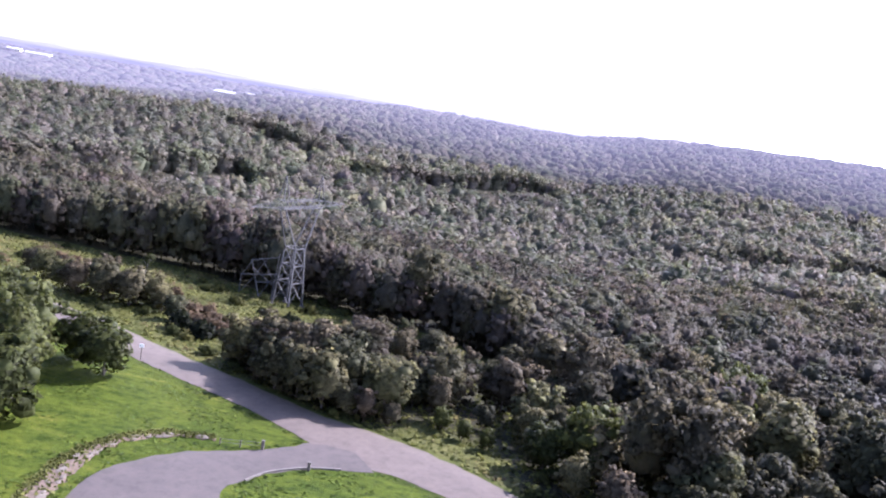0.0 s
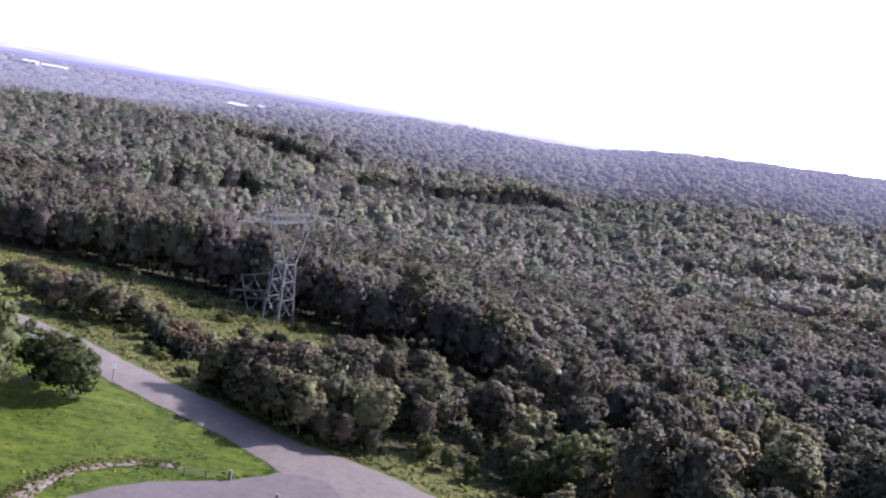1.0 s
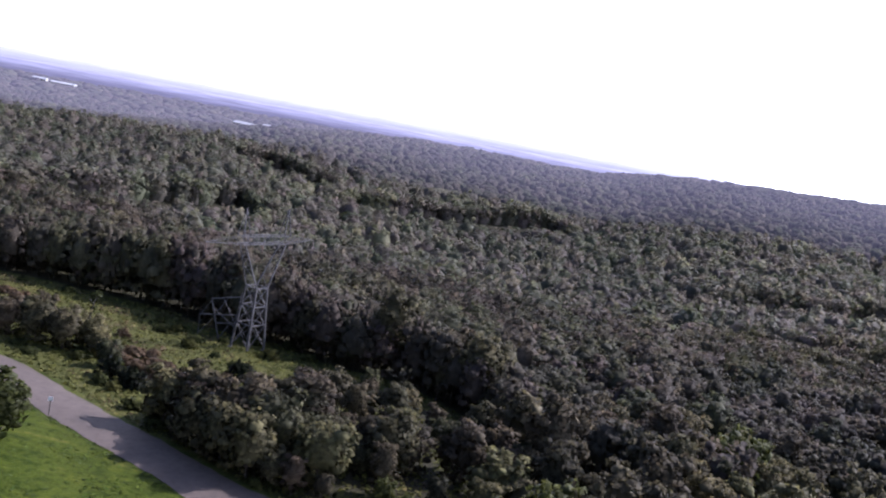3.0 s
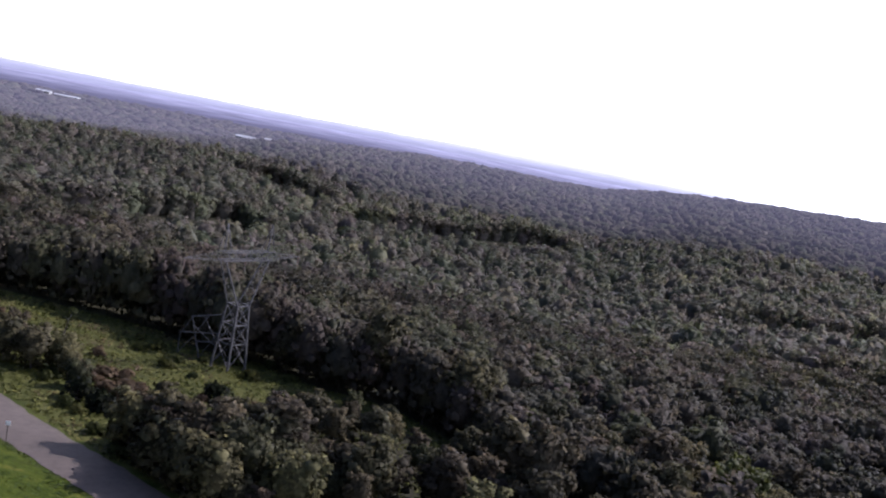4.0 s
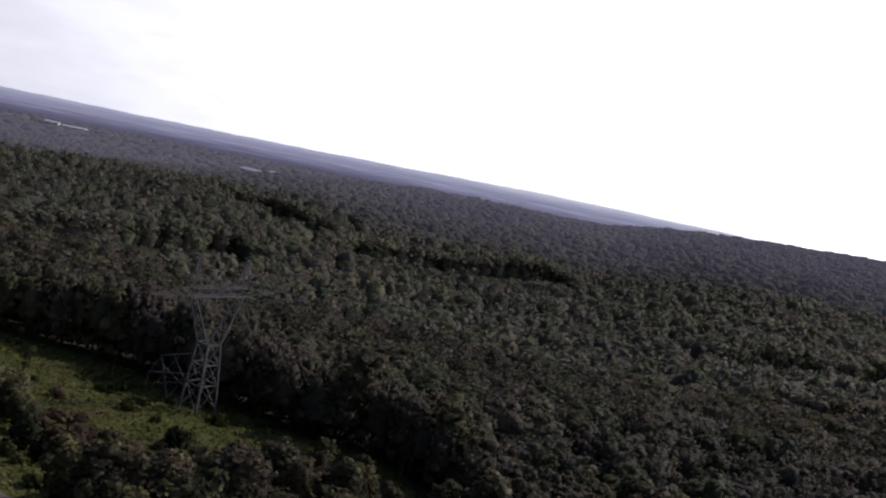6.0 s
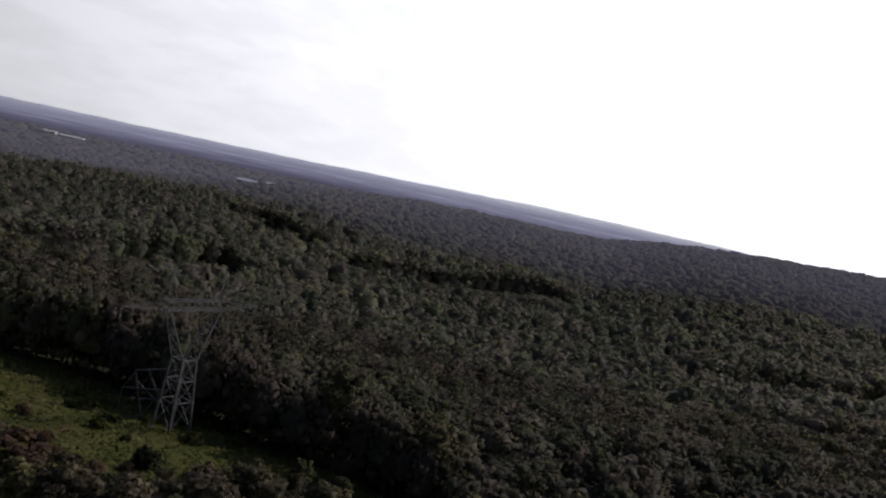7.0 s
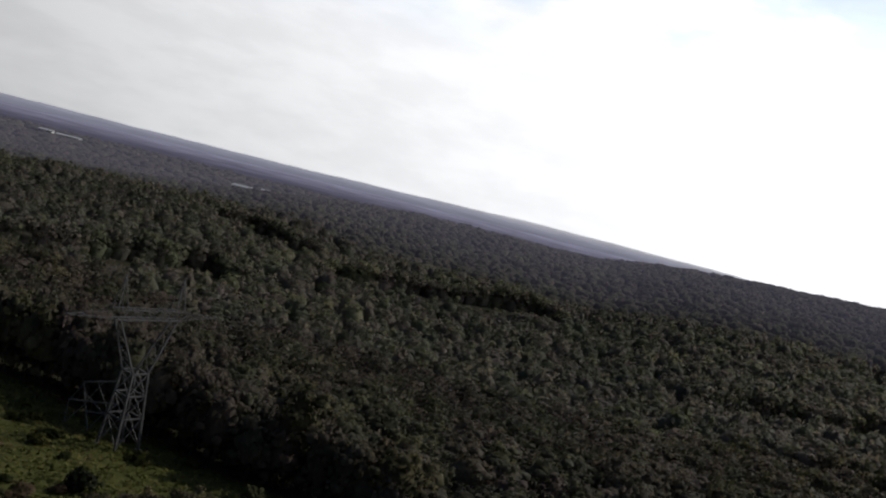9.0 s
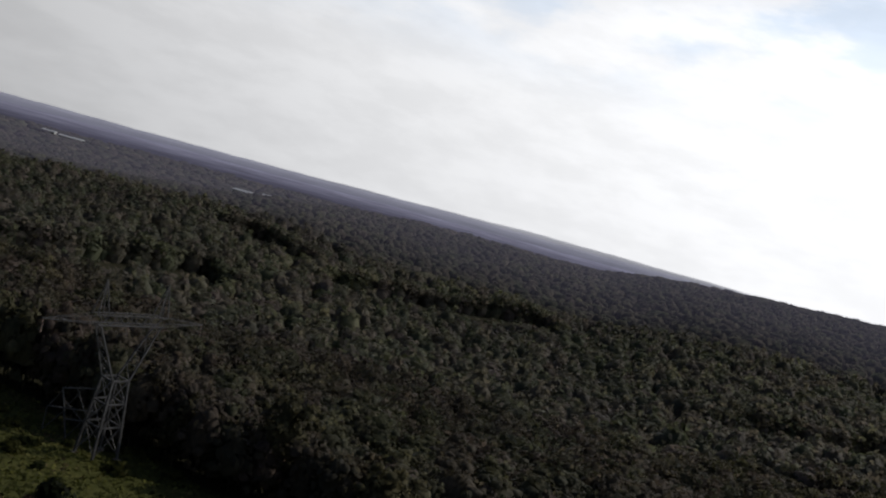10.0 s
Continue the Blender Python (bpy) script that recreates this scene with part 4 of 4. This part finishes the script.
def build_lawn_tufts():
    """Uneven tufts that the mower left over the lawn and along the paving's edges."""
    rng = np.random.default_rng(93)
    x, y = rng.uniform(-78, -4, 40000), rng.uniform(60, 122, 40000)
    lawn, _ = zone_of(x, y)
    d, _ = off_line(x, y, MAIN_LINE)
    e, _ = off_line(x, y, LOT_LINE)
    patch = np.sin(x * 0.33 + 2 * np.sin(y * 0.21)) * np.sin(y * 0.41) + rng.normal(0, 0.5, len(x))
    keep = (lawn > 0.7) & (d > 0.2) & (e > 0.2) & ((patch > 0.55) | (np.minimum(d, e) < 0.9))
    x, y = x[keep][:3200], y[keep][:3200]
    m = len(x)
    c = np.stack([x, y, ground_z(x, y) + 0.06], -1)
    n = rng.normal(size=(m, 3)) * 0.2 + np.array([0, 0, 0.9])
    n /= np.linalg.norm(n, axis=1, keepdims=True)
    u = np.cross(n, rng.normal(size=(m, 3)))
    u /= np.linalg.norm(u, axis=1, keepdims=True)
    w = np.cross(n, u)
    s = rng.uniform(0.10, 0.34, (m, 1))
    verts = np.stack([c - u * s * 1.3, c - w * s * 0.6, c + u * s * 1.3, c + w * s * 0.6], 1).reshape(-1, 3)
    tint = np.repeat(rng.random(m), 4)
    me = fast_mesh("lawn_tufts", verts, np.arange(m * 4).reshape(-1, 4), M_TUFT, tint, np.repeat(n, 4, axis=0))
    tagged(new("lawn_tufts", me), "small uneven tufts of grass over the mown lawn", "grass", kind="stuff")


build_lawn_tufts()


# ---- lattice pylon ----
def build_pylon():
    py = empty("pylon", at_ground(-53.35, 168.46))
    py.rotation_euler = (0, 0, radians(66.6))
    HW, W, B, HA, SI, AL, HT = 12.3, 1.4, 2.2, 21.3, 5.33, 14.2, 27.4
    foot_z = 0.0

    def corner(sx, sy, t):
        r = B + (W - B) * t
        return (sx * r, sy * r, foot_z + (HW - foot_z) * t)

    for sx in (-1, 1):
        for sy in (-1, 1):
            bm = bmesh.new()
            beam(bm, corner(sx, sy, -0.06), corner(sx, sy, 1.0), 0.36, 0.28)
            part("leg", bm, M_STEEL, py)
            bm = bmesh.new()
            x, y, _ = corner(sx, sy, 0)
            box(bm, x - 0.45, x + 0.45, y - 0.45, y + 0.45, -1.2, 0.25)
            part("footing", bm, M_KERB, py, "concrete footing")
            bm = bmesh.new()                     # the fork that opens from the waist to the cross-arm
            beam(bm, corner(sx, sy, 1.0), (sx * SI, sy * 0.75, HA - 0.6), 0.24, 0.2)
            part("fork_leg", bm, M_STEEL, py)
    levels = [0.06, 0.42, 0.71, 1.0]
    sides = [((-1, -1), (1, -1)), ((1, -1), (1, 1)), ((1, 1), (-1, 1)), ((-1, 1), (-1, -1))]
    for p, q in sides:
        for i, t in enumerate(levels):
            if i:
                bm = bmesh.new()
                beam(bm, corner(*p, t), corner(*q, t), 0.22)
                part("girt", bm, M_STEEL, py)
            if i + 1 < len(levels):
                for a, b in ((p, q), (q, p)):
                    bm = bmesh.new()
                    beam(bm, corner(*a, t), corner(*b, levels[i + 1]), 0.10)
                    part("brace", bm, M_STEEL, py)
    for sx in (-1, 1):                           # bracing of the fork
        for k in range(4):
            t0, t1 = k / 4, (k + 1) / 4

            def fork(sy, t):
                return (sx * (W + (SI - W) * t), sy * (W + (0.75 - W) * t), HW + (HA - 0.6 - HW) * t)

            for a, b in ((-1, 1), (1, -1)):
                bm = bmesh.new()
                beam(bm, fork(a, t0), fork(b, t1), 0.07)
                part("brace", bm, M_STEEL, py)
            bm = bmesh.new()
            beam(bm, fork(-1, t1), fork(1, t1), 0.07)
            part("girt", bm, M_STEEL, py)
    for sy in (-0.75, 0.75):                     # cross-arm: two bottom and two top chords
        bm = bmesh.new()
        beam(bm, (-SI - 0.6, sy, HA - 0.6), (SI + 0.6, sy, HA - 0.6), 0.20)
        part("chord", bm, M_STEEL, py)
        bm = bmesh.new()
        beam(bm, (-SI - 0.6, sy, HA + 0.9), (SI + 0.6, sy, HA + 0.9), 0.15)
        part("chord", bm, M_STEEL, py)
        for sx in (-1, 1):
            bm = bmesh.new()
            beam(bm, (sx * SI, sy, HA - 0.6), (sx * AL, 0.0, HA - 0.1), 0.07)
            part("chord", bm, M_STEEL, py)
            bm = bmesh.new()
            beam(bm, (sx * SI, sy, HA + 0.9), (sx * AL, 0.0, HA - 0.05), 0.045)
            part("chord", bm, M_STEEL, py)
            bm = bmesh.new()                     # earth-wire peaks
            beam(bm, (sx * (SI - 0.9), sy, HA + 0.9), (sx * (SI + 0.2), 0, HT), 0.13)
            part("peak_leg", bm, M_STEEL, py)
            bm = bmesh.new()
            beam(bm, (sx * (SI + 0.9), sy, HA + 0.9), (sx * (SI + 0.2), 0, HT), 0.13)
            part("peak_leg", bm, M_STEEL, py)
        n = 8
        for k in range(n):
            x0, x1 = -SI + 2 * SI * k / n, -SI + 2 * SI * (k + 1) / n
            bm = bmesh.new()
            beam(bm, (x0, sy, HA - 0.6 if k % 2 else HA + 0.9), (x1, sy, HA + 0.9 if k % 2 else HA - 0.6), 0.09)
            part("brace", bm, M_STEEL, py)
        for sx in (-1, 1):
            for k in range(4):
                x0, x1 = sx * (SI + (AL - SI) * k / 4), sx * (SI + (AL - SI) * (k + 1) / 4)
                z_top = HA + 0.9 - 0.95 * (k + (k % 2)) / 4
                bm = bmesh.new()
                beam(bm, (x0, sy * (1 - k / 4), HA - 0.6 + 0.12 * k), (x1, sy * (1 - (k + 1) / 4), HA + 0.9 - 0.24 * (k + 1)), 0.05)
                part("brace", bm, M_STEEL, py)
    bm = bmesh.new()
    bmesh.ops.create_cone(bm, cap_ends=True, segments=8, radius1=0.14, radius2=0.05, depth=0.12)
    disc_mesh = bpy.data.meshes.new("disc")
    bm.to_mesh(disc_mesh)
    bm.free()
    disc_mesh.materials.append(M_GLASSY)
    for x in (-AL + 0.2, 0.0, AL - 0.2):         # insulator strings
        top = HA - 0.2 if abs(x) > 1 else HA - 0.6
        bm = bmesh.new()
        tube(bm, [(x, 0, top), (x, 0, top - 2.0)], [0.03, 0.03], 6)
        string = part("insulator", bm, M_STEEL, py, "hanging string of porcelain discs")
        for k in range(12):
            meshed("disc", disc_mesh, string).location = (x, 0, top - 0.12 - k * 0.15)
    tagged(py, "grey galvanised lattice power pylon with twin peaks", "pylon")


build_pylon()


def build_frame():
    """A crooked frame of steel members that stands against the pylon's side."""
    f = empty("steel_frame", at_ground(-61.0, 171.6))
    for a, b, w in (((0.5, 0, -0.4), (-2.1, 0, 7.7), 0.17), ((3.0, 0.3, -0.4), (3.7, 0.2, 10.0), 0.14), ((-4.1, 0.3, -0.4), (-4.1, 0.2, 4.2), 0.12)):
        bm = bmesh.new()
        tube(bm, [a, b], [w, w * 0.8], 8)
        part("upright", bm, M_STEEL, f)
    for a, b, w in (((-2.2, 0, 7.6), (3.6, 0.2, 9.2), 0.13), ((-4.1, 0.2, 4.1), (4.2, 0.1, 5.6), 0.13), ((-0.5, 0, 3.1), (3.4, 0.2, 3.7), 0.14)):
        bm = bmesh.new()
        tube(bm, [a, b], [w, w], 8)
        part("crossbar", bm, M_STEEL, f)
    for a, b in (((0.3, 0, 8.2), (3.2, 0.2, 3.7)), ((-1.6, 0, 6.0), (3.1, 0.2, 3.0)), ((-4.0, 0.2, 4.0), (-2.0, 0, 7.4)), ((-1.0, 0.1, 4.6), (1.2, 0.1, 8.5)), ((-3.9, 0.2, 0.4), (-0.9, 0, 4.4)), ((0.6, 0, 0.6), (3.3, 0.2, 5.3))):
        bm = bmesh.new()
        tube(bm, [a, b], [0.09, 0.09], 7)
        part("brace", bm, M_STEEL, f)
    tagged(f, "crooked grey steel frame standing against the pylon", "frame")


build_frame()


# ---- park details ----
def build_kerb():
    """A pale concrete edging along the grass island."""
    line = smooth_line([(-29.9, 82.3, 0), (-28.9, 84.6, 0), (-27.6, 86.2, 0), (-24.8, 88.4, 0), (-21.5, 89.8, 0)], 0.9)
    kerb = empty("kerb", at_ground(line[0][0], line[0][1]))
    for a, b in zip(line, line[1:]):
        bm = bmesh.new()
        za, zb = float(ground_z(a[0], a[1])) + 0.12, float(ground_z(b[0], b[1])) + 0.12
        d = (Vector(b[:2]) - Vector(a[:2])) * 0.985
        beam(bm, (a[0], a[1], za - 0.03), (a[0] + d.x, a[1] + d.y, zb - 0.03), 0.22)
        ob = part("kerb_stone", bm, M_KERB, kerb)
        ob.matrix_parent_inverse = Matrix.Translation(kerb.location).inverted()
    tagged(kerb, "pale concrete kerb edging the grass island", "kerb", kind="structure")


build_kerb()
BANK = smooth_line([(-45.0, 66, 2.0), (-46.4, 74, 2.4), (-46.6, 80, 1.7), (-45.2, 85, 1.3), (-42.4, 88.4, 1.1), (-39.6, 89.6, 0.9), (-36.5, 90.4, 0.5)], 0.8)
strip("earth_bank", BANK, M_DIRT, 0.06, "eroded strip of bare tan earth beside the parking loop", "earth", 0.45)


def build_lip():
    """Long grass that hangs over the upper edge of the bank."""
    rng = np.random.default_rng(97)
    m = 1500
    i = rng.integers(0, len(BANK) - 1, m)
    a, d = BANK[i], BANK[i + 1] - BANK[i]
    d[:, :2] /= np.linalg.norm(d[:, :2], axis=1, keepdims=True)
    off = np.where(rng.random(m) < 0.75, a[:, 2] / 2 + rng.uniform(-0.25, 0.45, m), rng.uniform(-0.5, 0.5, m) * a[:, 2])
    x, y = a[:, 0] - d[:, 1] * off + rng.normal(0, 0.3, m), a[:, 1] + d[:, 0] * off + rng.normal(0, 0.3, m)
    c = np.stack([x, y, ground_z(x, y) + 0.2], -1)
    n = rng.normal(size=(m, 3)) * 0.5 + np.array([0.5, -0.3, 0.5])
    n /= np.linalg.norm(n, axis=1, keepdims=True)
    u = np.cross(n, rng.normal(size=(m, 3)))
    u /= np.linalg.norm(u, axis=1, keepdims=True)
    w = np.cross(n, u)
    s = rng.uniform(0.12, 0.32, (m, 1))
    verts = np.stack([c - u * s, c - w * s * 0.6, c + u * s, c + w * s * 0.6], 1).reshape(-1, 3)
    me = fast_mesh("bank_grass", verts, np.arange(m * 4).reshape(-1, 4), M_HERB, np.repeat(rng.uniform(0, 0.6, m), 4), np.repeat(n, 4, axis=0))
    tagged(new("bank_grass", me), "long dark grass hanging over the eroded bank", "grass", kind="stuff")


build_lip()


def build_stones():
    rng = random.Random(5)
    for i in range(0, len(BANK) - 2):
        a = BANK[i]
        if rng.random() < 0.25:
            continue
        bm = bmesh.new()
        bmesh.ops.create_icosphere(bm, subdivisions=2, radius=rng.uniform(0.22, 0.48))
        for v in bm.verts:
            v.co *= 1 + 0.22 * noise.noise(v.co * 3 + Vector((i, 0, 0)))
            v.co.z *= 0.36
            v.co.x *= 1.8
        me = bpy.data.meshes.new("edge_stone")
        bm.to_mesh(me)
        bm.free()
        me.materials.append(M_STONE)
        ob = new("edge_stone", me)
        s = rng.uniform(-0.4, 0.9)
        ob.location = at_ground(a[0] + s, a[1] - s * 0.3, 0.12)
        ob.rotation_euler = (0, 0, math.atan2(BANK[i + 1][1] - a[1], BANK[i + 1][0] - a[0]) + rng.uniform(-0.4, 0.4))
        tagged(ob, "pale flat stone lining the eroded bank", "stone", "stones along the bank")


build_stones()


def build_bollard(x, y, h):
    post = empty("bollard", at_ground(x, y))
    bm = bmesh.new()
    box(bm, -0.16, 0.16, -0.16, 0.16, -0.3, h)
    bmesh.ops.bevel(bm, geom=[e for e in bm.edges], offset=0.025, segments=1, affect="EDGES")
    part("post", bm, M_POST, post)
    bm = bmesh.new()
    box(bm, -0.19, 0.19, -0.19, 0.19, h + 0.002, h + 0.07)
    part("cap", bm, M_POST, post)
    tagged(post, "dark weathered timber bollard in the grass", "bollard", "bollards at the road entrance")


build_bollard(-31.0, 90.6, 1.05)
build_bollard(-24.7, 88.0, 0.95)


def build_barrier():
    """A low cable rail that runs back from the bollard along the lawn's edge."""
    rail = empty("cable_rail", at_ground(-34.5, 89.9))
    ends = [(-31.3, 90.6), (-33.4, 89.9), (-35.6, 89.3)]
    for x, y in ends[1:]:
        bm = bmesh.new()
        z = float(ground_z(x, y))
        beam(bm, (x, y, z - 0.2), (x, y, z + 0.85), 0.12)
        part("post", bm, M_POST, rail).matrix_parent_inverse = Matrix.Translation(rail.location).inverted()
    for h in (0.4, 0.78):
        for a, b in zip(ends, ends[1:]):
            bm = bmesh.new()
            tube(bm, [(*a, float(ground_z(*a)) + h), (*b, float(ground_z(*b)) + h)], [0.03, 0.03], 6)
            part("cable", bm, M_STEEL, rail).matrix_parent_inverse = Matrix.Translation(rail.location).inverted()
    tagged(rail, "low timber and cable rail at the lawn's edge", "barrier")


build_barrier()


def build_sign():
    sign = empty("road_sign", at_ground(-56.2, 110.6))
    bm = bmesh.new()
    beam(bm, (0, 0, -0.3), (0, 0, 2.2), 0.10)
    part("post", bm, M_POST, sign)
    bm = bmesh.new()
    box(bm, -0.28, 0.28, -0.09, -0.055, 1.9, 2.4)
    bmesh.ops.bevel(bm, geom=[e for e in bm.edges], offset=0.012, segments=1, affect="EDGES")
    part("panel", bm, M_WHITE, sign, "blank-looking white sign panel")
    sign.rotation_euler = (0, 0, radians(20))
    tagged(sign, "white sign panel on a dark post by the road", "sign")


build_sign()


def build_snag(x, y, h, lean):
    """A thin leaning trunk with a few broken limbs and a sparse top."""
    s = empty("dead_tree", at_ground(x, y))
    bm = bmesh.new()
    tube(bm, [(0, 0, -0.3), (lean * 0.4, 0, h * 0.4), (lean, 0.2, h)], [0.24, 0.19, 0.08], 7)
    part("trunk", bm, M_BARK, s)
    for k in range(4):
        bm = bmesh.new()
        z, a = h * (0.55 + 0.11 * k), k * 2.1
        tube(bm, [(lean * z / h, 0.1, z), (lean * z / h + math.cos(a) * 0.8, math.sin(a) * 0.8, z + 0.7)], [0.07, 0.02], 5)
        part("limb", bm, M_DEAD, s)
    v, q, r = leaf_cloud(np.random.default_rng(3), [(lean, 0.2, h, 1.0, 1.0), (lean * 0.8 - 0.4, 0.1, h * 0.84, 0.8, 0.7), (lean * 0.5 + 0.3, 0.0, h * 0.6, 0.7, 0.6)], 260, 0.16)
    meshed("crown", fast_mesh("crown", v, q, M_SHRUB, None, r), s, "sparse tuft of leaves")
    tagged(s, "thin dark dying tree leaning in the meadow", "dead tree")


build_snag(-79.3, 156.0, 6.0, 1.1)


# ---- far buildings and land ----
def build_shed(x, y, length, depth, height, turn, bays):
    b = empty("long_building", at_ground(x, y))
    b.rotation_euler = (0, 0, radians(turn))
    bm = bmesh.new()
    box(bm, -length / 2, length / 2, -depth / 2, depth / 2, -1, height)
    part("wall", bm, M_WALL, b)
    bm = bmesh.new()
    e = 1.2
    vs = [bm.verts.new(p) for p in ((-length / 2 - e, -depth / 2 - e, height + 0.02), (length / 2 + e, -depth / 2 - e, height + 0.02), (length / 2 + e, depth / 2 + e, height + 0.02), (-length / 2 - e, depth / 2 + e, height + 0.02),
                                    (-length / 2 - e, 0, height + 3.5), (length / 2 + e, 0, height + 3.5))]
    for f in ((0, 1, 5, 4), (2, 3, 4, 5), (0, 4, 3), (1, 2, 5), (3, 2, 1, 0)):
        bm.faces.new([vs[i] for i in f])
    part("roof", bm, M_ROOF, b, "pale grey metal roof")
    for k in range(bays):
        px = -length / 2 + (k + 0.5) * length / bays
        bm = bmesh.new()
        box(bm, px - length / bays * 0.3, px + length / bays * 0.3, -depth / 2 - 0.15, -depth / 2 - 0.02, 1.5, height - 2.0)
        part("window", bm, M_WINDOW, b)
    tagged(b, "long low white building among distant trees", "building", "far buildings")


FAR_BUILDINGS = [(-1286, 1973, 58, 24, 8, 12, 7), (-1401, 2045, 34, 22, 8, 16, 5), (-624, 1530, 36, 20, 12, -8, 5), (-592, 1568, 18, 16, 12, 10, 3), (-570, 1612, 22, 18, 11, 24, 3), (-300, 2080, 46, 22, 11, 5, 5)]
for row in FAR_BUILDINGS:
    build_shed(*row)


def hill_band(name, dist, depth, base, mat, label, seed, az0, az1, shape):
    """Rolling far land as a solid band: the crest follows shape(azimuth in degrees)."""
    rng = np.random.default_rng(seed)
    az = np.linspace(az0, az1, 260)
    wob = sum(rng.uniform(-1, 1) * np.sin(np.radians(az) * f + rng.uniform(0, 6)) for f in (13, 29, 61, 117, 233)) * 0.35
    tops = np.array([shape(a) for a in az]) + wob * (dist / 1000)
    verts, rows = [], 5
    for k in range(rows):
        r = dist + depth * (k / (rows - 1) - 1)
        lift = ease(k / (rows - 1))
        for a, z in zip(np.radians(az), tops):
            verts.append((r * math.sin(a), r * math.cos(a), base + (z - base) * float(lift)))
    n = len(az)
    for a in np.radians(az):
        verts.append(((dist + 90) * math.sin(a), (dist + 90) * math.cos(a), base - 30))
    rows += 1
    faces = [(k * n + i, k * n + i + 1, (k + 1) * n + i + 1, (k + 1) * n + i) for k in range(rows - 1) for i in range(n - 1)]
    return tagged(new(name, mesh_from(name, verts, faces, mat, True)), label, "hills", kind="structure")


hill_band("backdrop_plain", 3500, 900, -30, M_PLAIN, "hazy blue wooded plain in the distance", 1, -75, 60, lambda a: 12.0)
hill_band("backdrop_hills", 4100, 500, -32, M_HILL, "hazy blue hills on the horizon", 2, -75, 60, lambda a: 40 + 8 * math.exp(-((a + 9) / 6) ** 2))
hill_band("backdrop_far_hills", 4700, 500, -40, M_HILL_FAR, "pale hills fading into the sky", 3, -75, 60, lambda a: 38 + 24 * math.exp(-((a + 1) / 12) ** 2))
